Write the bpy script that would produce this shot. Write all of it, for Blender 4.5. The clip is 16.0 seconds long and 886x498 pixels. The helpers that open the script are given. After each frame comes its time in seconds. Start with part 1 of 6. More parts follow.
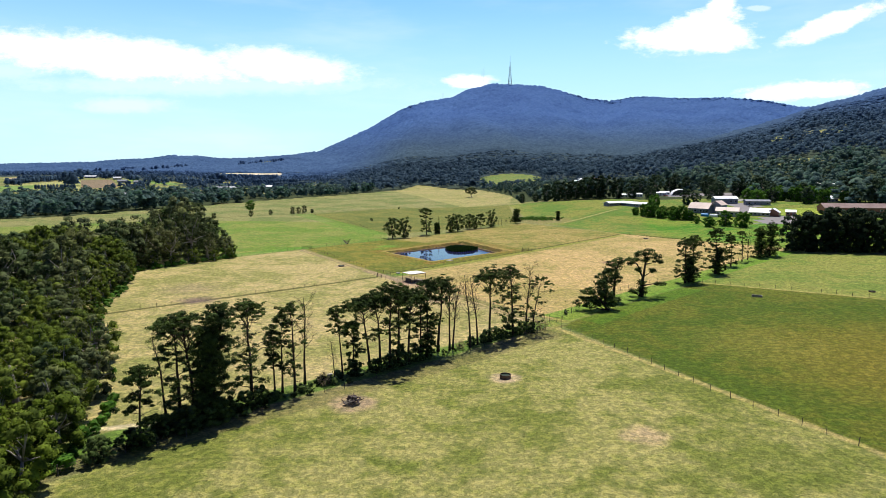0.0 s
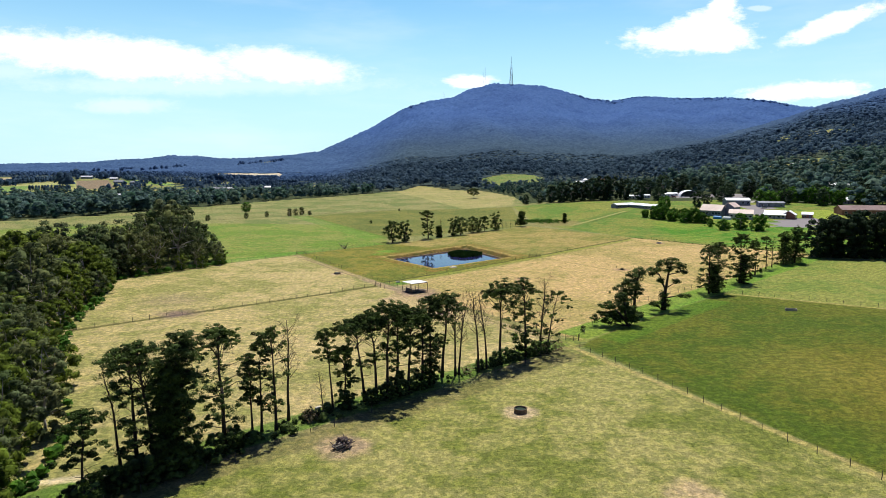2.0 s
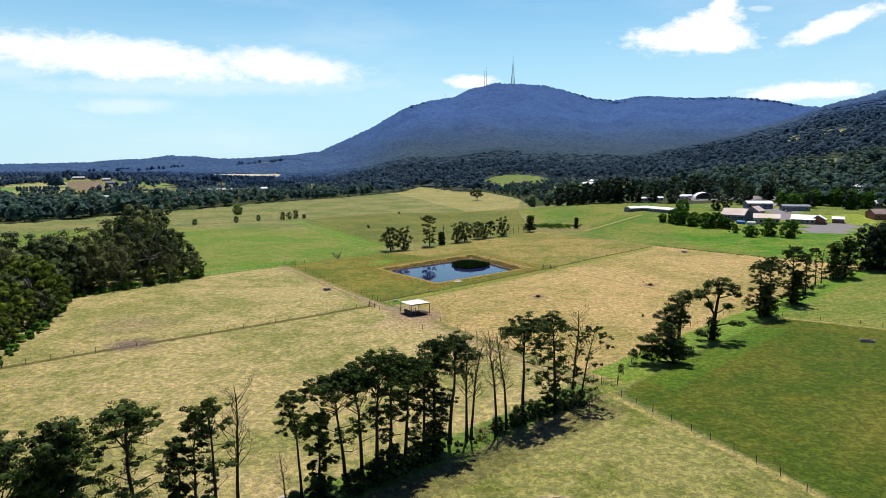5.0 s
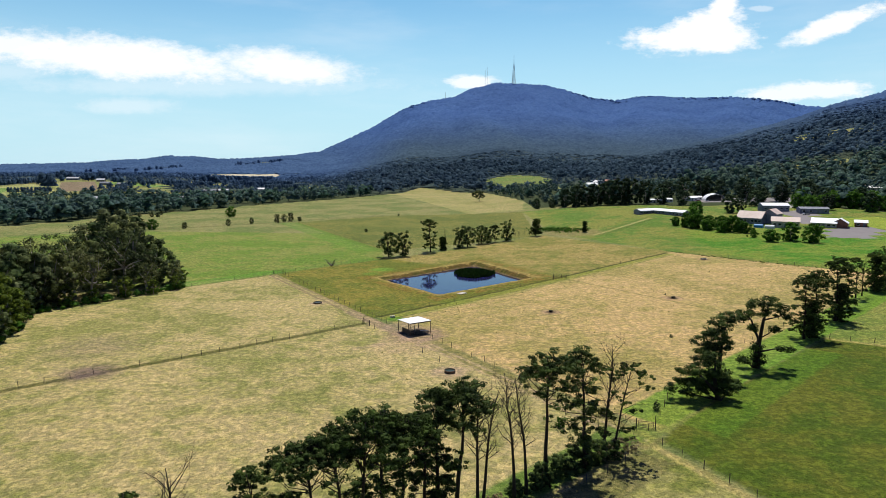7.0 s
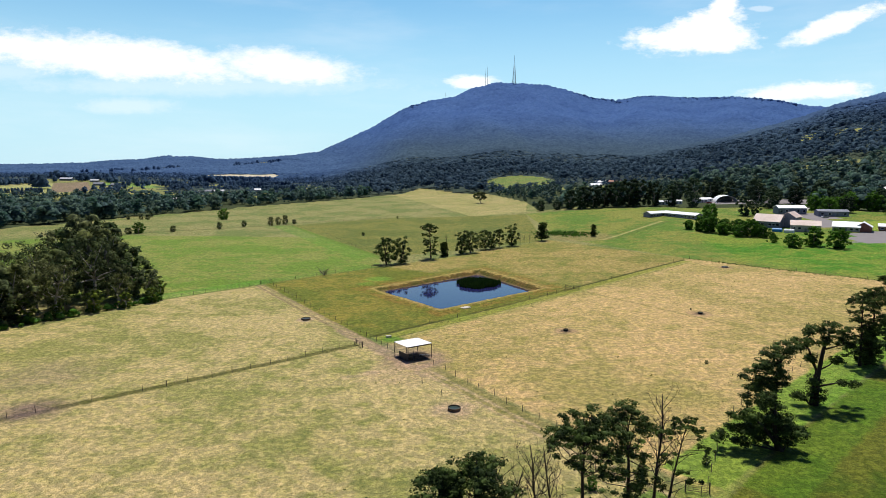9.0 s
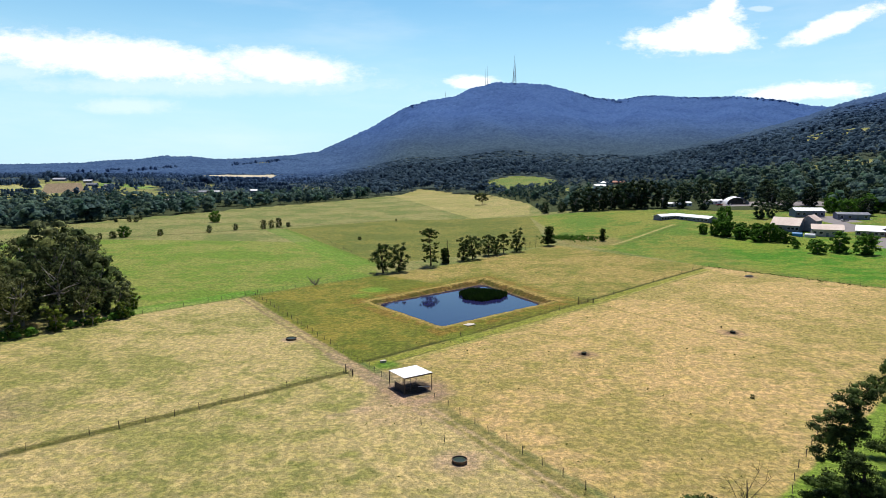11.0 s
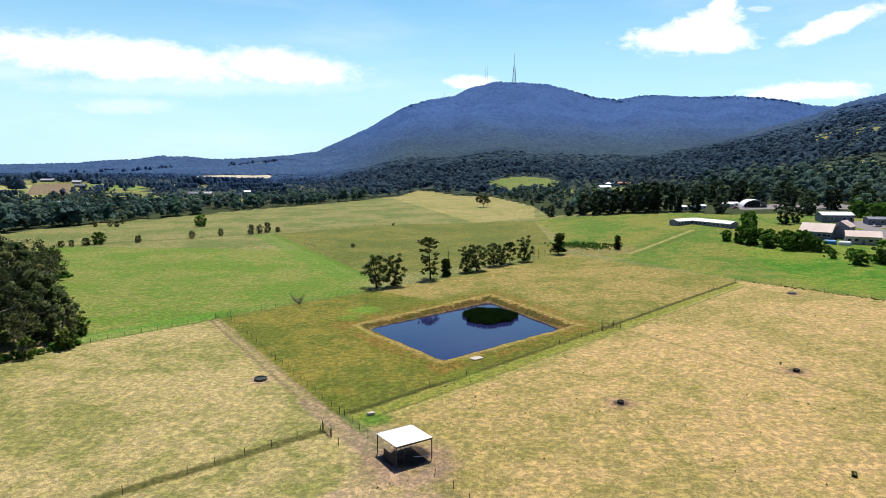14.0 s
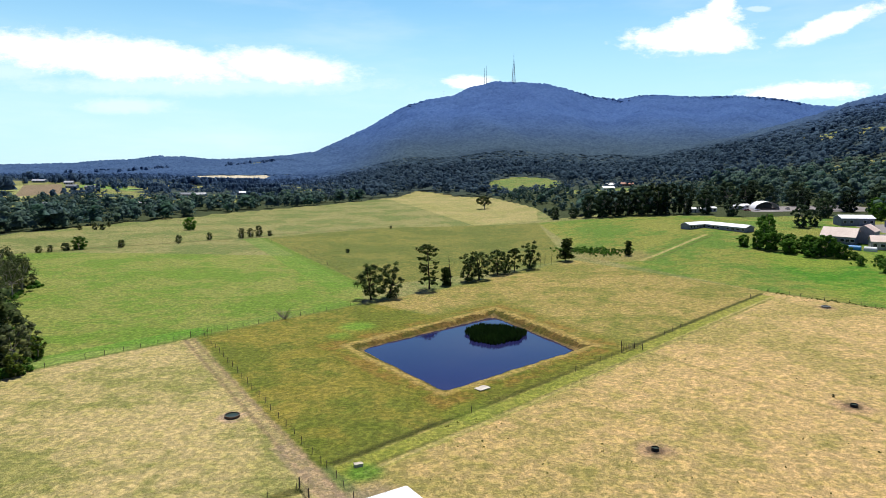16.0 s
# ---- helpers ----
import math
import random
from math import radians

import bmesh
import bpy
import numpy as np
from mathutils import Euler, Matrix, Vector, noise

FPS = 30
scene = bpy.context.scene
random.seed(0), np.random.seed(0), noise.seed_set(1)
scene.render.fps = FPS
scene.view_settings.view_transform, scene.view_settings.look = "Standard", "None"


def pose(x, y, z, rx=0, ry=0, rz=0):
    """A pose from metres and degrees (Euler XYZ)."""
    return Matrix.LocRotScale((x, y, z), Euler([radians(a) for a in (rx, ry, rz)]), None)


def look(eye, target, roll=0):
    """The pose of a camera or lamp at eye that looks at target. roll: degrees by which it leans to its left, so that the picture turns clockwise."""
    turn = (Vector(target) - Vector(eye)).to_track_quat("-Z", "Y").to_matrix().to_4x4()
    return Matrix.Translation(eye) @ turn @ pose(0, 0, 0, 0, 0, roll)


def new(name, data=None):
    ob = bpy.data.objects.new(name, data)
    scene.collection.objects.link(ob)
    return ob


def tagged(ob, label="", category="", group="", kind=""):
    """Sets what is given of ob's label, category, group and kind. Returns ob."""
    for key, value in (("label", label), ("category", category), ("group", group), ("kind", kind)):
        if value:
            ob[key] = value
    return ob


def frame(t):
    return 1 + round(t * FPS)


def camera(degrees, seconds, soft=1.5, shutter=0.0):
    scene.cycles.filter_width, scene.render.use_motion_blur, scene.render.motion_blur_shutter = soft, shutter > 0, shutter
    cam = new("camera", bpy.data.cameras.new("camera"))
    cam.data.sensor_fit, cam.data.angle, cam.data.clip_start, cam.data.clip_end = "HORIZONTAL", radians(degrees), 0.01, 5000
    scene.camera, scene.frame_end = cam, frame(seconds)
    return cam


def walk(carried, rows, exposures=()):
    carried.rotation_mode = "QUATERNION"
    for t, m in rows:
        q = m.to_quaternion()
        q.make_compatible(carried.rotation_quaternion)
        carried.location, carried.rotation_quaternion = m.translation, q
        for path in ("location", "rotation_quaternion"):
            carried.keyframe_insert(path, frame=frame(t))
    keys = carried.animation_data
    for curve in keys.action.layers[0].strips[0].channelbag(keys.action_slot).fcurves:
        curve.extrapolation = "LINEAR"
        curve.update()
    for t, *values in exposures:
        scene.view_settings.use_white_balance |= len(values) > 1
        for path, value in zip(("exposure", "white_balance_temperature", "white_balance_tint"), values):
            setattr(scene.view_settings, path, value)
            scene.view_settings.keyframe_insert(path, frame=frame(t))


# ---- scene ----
cam = camera(69.0, 16.0, 0.88)
PATH = [
    (0.0, pose(-0.000, 0.000, 41.540, 82.415, 0, -0.000)),
    (1.0, pose(-0.400, 7.770, 41.610, 82.424, 0, 0.040)),
    (2.0, pose(-0.786, 16.948, 41.687, 82.432, 0, 0.076)),
    (3.0, pose(-1.158, 26.691, 41.772, 82.440, 0, 0.108)),
    (4.2, pose(-1.585, 38.628, 41.885, 82.448, 0, 0.139)),
    (6.3, pose(-2.284, 59.540, 42.110, 82.459, 0, 0.177)),
    (7.5, pose(-2.656, 71.377, 42.254, 82.464, 0, 0.188)),
    (9.2, pose(-3.147, 87.958, 42.479, 82.469, 0, 0.189)),
    (11.3, pose(-3.698, 108.116, 42.788, 82.472, 0, 0.166)),
    (12.5, pose(-3.984, 119.472, 42.981, 82.473, 0, 0.140)),
    (13.5, pose(-4.208, 128.845, 43.150, 82.472, 0, 0.111)),
    (14.5, pose(-4.417, 138.135, 43.327, 82.471, 0, 0.075)),
    (16.0, pose(-4.704, 151.915, 43.608, 82.467, 0, 0.008)),
]
walk(cam, PATH, [(0.0, 0.32), (4.0, 0.17), (7.0, 0.04), (9.0, 0.11), (12.5, 0.23), (16.0, 0.27)])

# ---- node helpers ----
def make_material(name):
    mat = bpy.data.materials.new(name)
    mat.use_nodes = True
    mat.node_tree.nodes.clear()
    return mat, Graph(mat.node_tree)


class Graph:
    """Small helper that writes shader nodes as expressions."""

    def __init__(self, tree):
        self.tree = tree

    def node(self, kind, **settings):
        n = self.tree.nodes.new(kind)
        for key, value in settings.items():
            setattr(n, key, value)
        return n

    def feed(self, socket, value):
        if hasattr(value, "links"):
            self.tree.links.new(value, socket)
        elif isinstance(value, (tuple, list)) and len(value) == 3 and socket.type == "RGBA":
            socket.default_value = (*value, 1.0)
        else:
            socket.default_value = value

    def math(self, op, a, b=0.0, c=None, clamp=False):
        n = self.node("ShaderNodeMath", operation=op, use_clamp=clamp)
        self.feed(n.inputs[0], a)
        self.feed(n.inputs[1], b)
        if c is not None:
            self.feed(n.inputs[2], c)
        return n.outputs[0]

    def step(self, value, low, high, to_low=0.0, to_high=1.0):
        n = self.node("ShaderNodeMapRange", interpolation_type="SMOOTHSTEP")
        for socket, v in zip(n.inputs[:5], (value, low, high, to_low, to_high)):
            self.feed(socket, v)
        return n.outputs[0]

    def mix(self, factor, a, b, blend="MIX"):
        n = self.node("ShaderNodeMix", data_type="RGBA", blend_type=blend)
        self.feed(n.inputs[0], factor)
        self.feed(n.inputs[6], a)
        self.feed(n.inputs[7], b)
        return n.outputs[2]

    def noise(self, scale, detail=4.0, rough=0.55, vector=None, lacunarity=2.0, distortion=0.0):
        n = self.node("ShaderNodeTexNoise")
        if vector is not None:
            self.feed(n.inputs["Vector"], vector)
        n.inputs["Scale"].default_value = scale
        n.inputs["Detail"].default_value = detail
        n.inputs["Roughness"].default_value = rough
        n.inputs["Distortion"].default_value = distortion
        return n.outputs[0]

    def dot(self, vector, fixed):
        n = self.node("ShaderNodeVectorMath", operation="DOT_PRODUCT")
        self.feed(n.inputs[0], vector)
        n.inputs[1].default_value = fixed
        return n.outputs["Value"]

    def scaled(self, vector, by):
        n = self.node("ShaderNodeVectorMath", operation="MULTIPLY")
        self.feed(n.inputs[0], vector)
        n.inputs[1].default_value = by
        return n.outputs[0]

    def bump(self, height, strength, distance):
        n = self.node("ShaderNodeBump")
        n.inputs["Strength"].default_value = strength
        n.inputs["Distance"].default_value = distance
        self.feed(n.inputs["Height"], height)
        return n.outputs[0]

    def surface(self, colour, rough=0.8, metal=0.0, normal=None, specular=0.3, translucent=0.0):
        p = self.node("ShaderNodeBsdfPrincipled")
        self.feed(p.inputs["Base Color"], colour)
        self.feed(p.inputs["Roughness"], rough)
        p.inputs["Metallic"].default_value = metal
        p.inputs["Specular IOR Level"].default_value = specular
        if normal is not None:
            self.feed(p.inputs["Normal"], normal)
        shader = p.outputs[0]
        if translucent:
            t = self.node("ShaderNodeBsdfTranslucent")
            self.feed(t.inputs["Color"], colour)
            m = self.node("ShaderNodeMixShader")
            m.inputs[0].default_value = translucent
            self.tree.links.new(shader, m.inputs[1])
            self.tree.links.new(t.outputs[0], m.inputs[2])
            shader = m.outputs[0]
        out = self.node("ShaderNodeOutputMaterial")
        self.tree.links.new(shader, out.inputs[0])


# ---- world: clear summer sky with a few clouds ----
SUN_HIGH, SUN_TURN = radians(66), radians(8)
world = bpy.data.worlds.new("summer_sky")
scene.world = world
world.use_nodes = True
world.node_tree.nodes.clear()
W = Graph(world.node_tree)
sky = W.node("ShaderNodeTexSky", sky_type="NISHITA", sun_disc=False, sun_elevation=SUN_HIGH, sun_rotation=SUN_TURN,
             altitude=120, air_density=1.0, dust_density=0.2, ozone_density=3.0)
coords = W.node("ShaderNodeTexCoord").outputs["Generated"]
parts_of = W.node("ShaderNodeSeparateXYZ")
W.feed(parts_of.inputs[0], coords)
dx, dy, dz = parts_of.outputs
ahead = W.math("MAXIMUM", dy, 0.05)
flat_u = W.math("DIVIDE", dx, ahead)
flat_v = W.math("DIVIDE", dz, ahead)
plane = W.node("ShaderNodeCombineXYZ")
W.feed(plane.inputs[0], flat_u)
W.feed(plane.inputs[1], flat_v)
ragged = W.noise(15.0, 8.0, 0.66, W.scaled(plane.outputs[0], (1.0, 2.2, 1.0)))
fine = W.noise(46.0, 6.0, 0.65, W.scaled(plane.outputs[0], (1.0, 2.0, 1.0)))
# centre (u, v), half sizes, softness, weight, lean
CLOUDS = [(-0.503, 0.158, 0.185, 0.026, 0.8, 1.0, -0.10), (-0.66, 0.176, 0.10, 0.014, 0.6, 0.9, -0.05), (-0.2445, 0.1446, 0.088, 0.020, 0.9, 1.0, -0.10),
          (-0.485, 0.087, 0.06, 0.010, 0.9, 0.35, 0.0), (-0.36, 0.118, 0.24, 0.012, 1.0, 0.3, 0.0), (-0.70, 0.140, 0.10, 0.012, 1.0, 0.3, 0.0),
          (0.375, 0.185, 0.088, 0.019, 0.55, 1.0, 0.05), (0.382, 0.203, 0.052, 0.022, 0.55, 1.0, 0.30), (0.412, 0.226, 0.022, 0.024, 0.55, 1.0, 0.55),
          (0.584, 0.207, 0.066, 0.014, 0.6, 1.0, 0.34), (0.040, 0.123, 0.034, 0.009, 0.5, 0.85, 0.05),
          (0.557, 0.109, 0.085, 0.013, 0.5, 0.85, 0.05), (0.470, 0.229, 0.018, 0.004, 0.6, 0.4, 0.0)]
cover = 0.0
for cu, cv, ru, rv, soft, weight, lean in CLOUDS:
    a = W.math("SUBTRACT", flat_u, cu)
    b = W.math("SUBTRACT", W.math("SUBTRACT", flat_v, cv), W.math("MULTIPLY", a, lean))
    a2 = W.math("POWER", W.math("ABSOLUTE", W.math("DIVIDE", a, ru)), 2.0)
    b2 = W.math("POWER", W.math("ABSOLUTE", W.math("DIVIDE", b, rv)), 2.0)
    d = W.math("SQRT", W.math("ADD", a2, b2))
    d = W.math("ADD", d, W.math("MULTIPLY", W.math("SUBTRACT", ragged, 0.5), 1.5))
    d = W.math("ADD", d, W.math("MULTIPLY", W.math("SUBTRACT", fine, 0.5), 1.1))
    m = W.step(d, 1.0 - soft * 0.6, 1.0 + soft * 0.8, weight, 0.0)
    cover = W.math("MAXIMUM", cover, m)
veil = W.step(W.noise(3.0, 5.0, 0.6, W.scaled(coords, (1.0, 1.0, 5.0))), 0.42, 0.85, 0.0, 0.20)
cover = W.math("MAXIMUM", cover, veil)
tint = W.mix(1.0, sky.outputs[0], (0.79, 1.22, 1.25), "MULTIPLY")
rise = W.math("DIVIDE", dz, W.math("MAXIMUM", W.math("SQRT", W.math("SUBTRACT", 1.0, W.math("MULTIPLY", dz, dz))), 0.05))
tint = W.mix(W.step(rise, 0.24, 0.46), tint, W.mix(1.0, tint, (0.34, 0.31, 0.78), "MULTIPLY"))
tint = W.mix(W.step(rise, 0.31, 0.0, 0.0, 0.85), tint, (6.0, 8.7, 10.2))
dome = W.mix(cover, tint, (11.0, 11.2, 11.4))
dome = W.mix(W.step(dy, 0.45, -0.5, 0.0, 0.62), dome, W.mix(1.0, dome, (0.12, 0.16, 0.24), "MULTIPLY"))
back = W.node("ShaderNodeBackground")
W.feed(back.inputs[0], dome)
back.inputs[1].default_value = 0.092
out = W.node("ShaderNodeOutputWorld")
W.tree.links.new(back.outputs[0], out.inputs[0])

lamp = bpy.data.lights.new("sun", "SUN")
lamp.energy, lamp.angle, lamp.color = 5.0, radians(0.55), (0.99, 0.955, 0.87)
sun = new("sun", lamp)
toward = Vector((math.sin(SUN_TURN) * math.cos(SUN_HIGH), math.cos(SUN_TURN) * math.cos(SUN_HIGH), math.sin(SUN_HIGH)))
sun.matrix_world = look(toward * 300, (0, 0, 0))

# ---- land form ----
def ramp(low, high, v):
    t = np.clip((np.asarray(v, float) - low) / (high - low), 0, 1)
    return t * t * (3 - 2 * t)


POND = np.array([(-24.5, 303.0), (-3.9, 274.2), (27.6, 301.8), (10.2, 337.0)])
WATER = -0.95


def pond_edge(x, y):
    """Distance from the water's edge of the dam, negative inside, with rounded corners."""
    total = 0
    for i in range(4):
        a, b = POND[i], POND[(i + 1) % 4]
        e = (b - a) / np.hypot(*(b - a))
        side = (x - a[0]) * e[1] - (y - a[1]) * e[0]
        total = total + np.exp(np.clip(side / 1.1, -60, 60))
    ragged = 0.28 * np.sin(x / 2.3 + 0.7) * np.sin(y / 2.9 + 1.0) + 0.18 * np.sin(x / 0.9 + y / 1.7)
    return 1.1 * np.log(total) - 0.3 + ragged


# skylines: tangent across, tangent up
PEAK_U = (-0.9, -0.50, -0.34, -0.26, -0.196, -0.117, -0.074, -0.056, -0.021, 0.014, 0.040, 0.075, 0.102, 0.155, 0.19, 0.224, 0.26, 0.303, 0.365, 0.443, 0.50, 0.54, 0.62, 1.0)
PEAK_V = (0.000, 0.000, 0.005, 0.013, 0.021, 0.056, 0.081, 0.090, 0.099, 0.105, 0.117, 0.125, 0.125, 0.121, 0.112, 0.102, 0.099, 0.106, 0.103, 0.104, 0.099, 0.092, 0.086, 0.07)
SPUR_U = (0.05, 0.19, 0.28, 0.365, 0.45, 0.54, 0.585, 0.69, 0.80, 1.2)
SPUR_V = (-0.025, 0.000, 0.017, 0.032, 0.050, 0.074, 0.093, 0.119, 0.129, 0.124)
WEST_U = (-1.3, -0.70, -0.556, -0.512, -0.46, -0.43, -0.38, -0.34, -0.29, -0.25, -0.15)
WEST_V = (0.0, 0.000, 0.003, 0.007, 0.010, 0.0135, 0.012, 0.0085, 0.0105, 0.014, 0.012)


def land(x, y):
    """Height of the ground."""
    x, y = np.asarray(x, float), np.asarray(y, float)
    z = np.where(x > 0, 0.022 * np.minimum(x, 260), 0.009 * np.maximum(x, -300))
    z = z + 6.0 * ramp(370, 520, y) * ramp(20, 140, x) + 3.0 * ramp(500, 800, y)
    z = z + 17.0 * ramp(700, 1200, y) * ramp(-250, -620, x)
    deep = np.maximum(y - 80, 60)
    u = x / deep
    peak = 21 + 3820 * np.interp(u, PEAK_U, PEAK_V)
    t = np.clip((y - 950) / 2950, 0, 1)
    wrinkle = 1 + (0.055 * np.sin(u * 41 + 2.2 * np.sin(y / 420)) + 0.035 * np.sin(u * 17 - y / 610) + 0.030 * np.sin(u * 83 + 1.6 * np.sin(y / 190) + y / 300)) * np.sin(t * math.pi)
    up = (0.35 * t + 0.65 * t ** 2.1) * wrinkle * ramp(5200, 3950, y)
    z = np.maximum(z, z * (1 - ramp(900, 1500, y)) + peak * up)
    spur = 30 + 1820 * np.interp(u, SPUR_U, SPUR_V)
    t = np.clip((y - 560) / 1340, 0, 1)
    rough_spur = 1 + 0.04 * np.sin(u * 33 + y / 210) * np.sin(t * math.pi)
    z = np.maximum(z, spur * (0.8 * t + 0.2 * t * t) * rough_spur * ramp(2900, 1950, y))
    west = 30 + 2740 * np.interp(u, WEST_U, WEST_V)
    t = np.clip((y - 1250) / 1570, 0, 1)
    z = np.maximum(z, west * t ** 1.4 * ramp(4300, 2850, y) * (x < 0))
    z = np.maximum(z, 34 * ramp(3600, 4700, y) - 5)
    z = z + 0.18 * np.sin(x / 23 + 1.3) * np.sin(y / 31) * ramp(20, 60, np.hypot(x - 3, y - 305))
    d = pond_edge(x, y)
    level = 0.15 + 0.012 * x
    shape = np.interp(d, (-9, -2.5, 0.0, 1.7, 3.0, 6.0, 9.0), (-2.6, -1.8, WATER, 0.10, 0.34, 0.12, 0.0))
    inside = np.where(d < 1.7, shape + level * ramp(0, 1.7, d), level + shape)
    return np.where(d < 9, inside * (1 - ramp(4, 9, d)) + z * ramp(4, 9, d), z)


def height(x, y):
    return float(land(np.array([float(x)]), np.array([float(y)]))[0])


def lines(*spans):
    """Grid lines from (start, end, first step, last step) spans."""
    got = []
    for start, end, s0, s1 in spans:
        n = max(2, round(2 * abs(end - start) / (s0 + s1)))
        k = np.linspace(0, 1, n, endpoint=False)
        got.append(start + (end - start) * (s0 * k + 0.5 * (s1 - s0) * k * k) / (0.5 * (s0 + s1)))
    return np.concatenate(got + [[spans[-1][1]]])


def quick_mesh(name, verts, faces, materials=(), smooth=False):
    """A mesh from arrays: verts n x 3, faces a list of index arrays (n x 3 or n x 4)."""
    me = bpy.data.meshes.new(name)
    faces = [np.asarray(f, np.int32) for f in faces if len(f)]
    loops = np.concatenate([f.ravel() for f in faces])
    sizes = np.concatenate([np.full(len(f), f.shape[1], np.int32) for f in faces])
    me.vertices.add(len(verts))
    me.vertices.foreach_set("co", np.asarray(verts, np.float32).ravel())
    me.loops.add(len(loops))
    me.loops.foreach_set("vertex_index", loops)
    me.polygons.add(len(sizes))
    me.polygons.foreach_set("loop_start", np.concatenate([[0], np.cumsum(sizes)[:-1]]).astype(np.int32))
    me.polygons.foreach_set("use_smooth", np.full(len(sizes), smooth))
    for m in materials:
        me.materials.append(m)
    me.update(calc_edges=True)
    return me


# ---- materials of the land ----
def grass_material():
    mat, g = make_material("paddock_grass")
    pos = g.node("ShaderNodeNewGeometry").outputs["Position"]
    flat = g.scaled(pos, (1, 1, 0))
    wob = g.math("SUBTRACT", g.noise(0.35, 3, 0.6, flat), 0.5)
    patch = g.noise(0.028, 4, 0.6, flat)
    blotch = g.noise(0.16, 5, 0.65, flat)
    tuft = g.noise(1.9, 6, 0.75, flat)
    stalk = g.noise(5.0, 2, 0.6, flat)

    def half(a, b):
        """Signed distance from the line a-b, positive on its left."""
        ex, ey = b[0] - a[0], b[1] - a[1]
        l = math.hypot(ex, ey)
        nx, ny = -ey / l, ex / l
        return g.math("SUBTRACT", g.dot(flat, (nx, ny, 0)), nx * a[0] + ny * a[1])

    def area(points, edge=0.8, ragged=2.0):
        """Soft mask of a convex plot, corners anticlockwise."""
        if sum((b[0] - a[0]) * (b[1] + a[1]) for a, b in zip(points, points[1:] + points[:1])) > 0:
            points = points[::-1]
        d = None
        for a, b in zip(points, points[1:] + points[:1]):
            h = half(a, b)
            d = h if d is None else g.math("MINIMUM", d, h)
        d = g.math("ADD", d, g.math("MULTIPLY", wob, ragged))
        return g.step(d, -edge, edge)

    def strip(a, b, wide, ragged=1.5):
        ex, ey = b[0] - a[0], b[1] - a[1]
        l = math.hypot(ex, ey)
        n = (-ey / l * wide, ex / l * wide)
        return area([(a[0] + n[0], a[1] + n[1]), (a[0] - n[0], a[1] - n[1]), (b[0] - n[0], b[1] - n[1]), (b[0] + n[0], b[1] + n[1])], 0.5, ragged)

    def spot(c, r, soft):
        v = g.node("ShaderNodeVectorMath", operation="DISTANCE")
        g.feed(v.inputs[0], flat)
        v.inputs[1].default_value = (c[0], c[1], 0)
        d = g.math("ADD", v.outputs["Value"], g.math("MULTIPLY", wob, soft * 1.4))
        return g.step(d, r - soft, r + soft, 1.0, 0.0)

    def blend(dry, green, low=0.445, high=0.565):
        return g.mix(g.step(g.math("ADD", g.math("MULTIPLY", patch, 0.55), g.math("MULTIPLY", blotch, 0.45)), low, high), dry, green)

    STRAW, OLIVE, GREEN, LUSH, BARE = (0.40, 0.30, 0.125), (0.17, 0.155, 0.030), (0.115, 0.165, 0.020), (0.12, 0.27, 0.02), (0.30, 0.22, 0.15)
    far = blend((0.21, 0.20, 0.085), (0.125, 0.155, 0.05))
    col = far
    for plot, dry, green, *soft in PLOTS:
        col = g.mix(area(plot, *soft), col, blend(dry, green))
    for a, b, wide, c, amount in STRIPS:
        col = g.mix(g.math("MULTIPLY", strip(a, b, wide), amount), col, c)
    for c, r, soft, tone, amount in SPOTS:
        col = g.mix(g.math("MULTIPLY", spot(c, r, soft), amount), col, tone)
    # dam bank: brown dry rim
    near = None
    for i in range(4):
        h = half(tuple(POND[i]), tuple(POND[(i + 1) % 4]))
        near = h if near is None else g.math("MINIMUM", near, h)
    rim = g.math("ADD", near, g.math("MULTIPLY", wob, 4.5))
    uneven = g.step(g.noise(0.13, 4, 0.7, flat), 0.42, 0.58)
    col = g.mix(g.math("MULTIPLY", g.step(rim, -13.5, -9.0), 0.55), col, (0.120, 0.125, 0.018))
    col = g.mix(g.math("MULTIPLY", g.math("MULTIPLY", g.step(rim, -9.5, -7.0), uneven), 0.75), col, (0.190, 0.118, 0.030))
    col = g.mix(g.math("MULTIPLY", g.step(rim, -4.8, -3.6), 0.75), col, (0.30, 0.225, 0.080))
    col = g.mix(g.math("MULTIPLY", g.step(rim, -2.7, -1.7), 0.92), col, g.mix(uneven, (0.060, 0.060, 0.010), (0.098, 0.064, 0.018)))
    col = g.mix(g.math("MULTIPLY", g.step(near, -0.75, -0.35), 0.5), col, (0.22, 0.16, 0.08))
    # pale heads, green blades, dark gaps between the tufts
    lift = g.noise(0.85, 6, 0.72, flat, 2.0, 0.5)
    sward = g.noise(0.30, 4, 0.7, flat)
    col = g.mix(g.step(sward, 0.56, 0.38, 0.0, 0.6), col, g.mix(1.0, col, (0.72, 0.83, 0.60), "MULTIPLY"))
    col = g.mix(g.step(lift, 0.43, 0.62, 0.0, 0.9), col, g.mix(1.0, col, (1.95, 1.80, 1.68), "MULTIPLY"))
    col = g.mix(g.step(blotch, 0.48, 0.32, 0.0, 0.6), col, g.mix(1.0, col, (0.76, 0.84, 0.60), "MULTIPLY"))
    col = g.mix(g.step(tuft, 0.50, 0.36, 0.0, 0.92), col, g.mix(1.0, col, (0.50, 0.51, 0.38), "MULTIPLY"))
    col = g.mix(g.step(stalk, 0.58, 0.36, 0.0, 0.72), col, g.mix(1.0, col, (0.58, 0.57, 0.44), "MULTIPLY"))
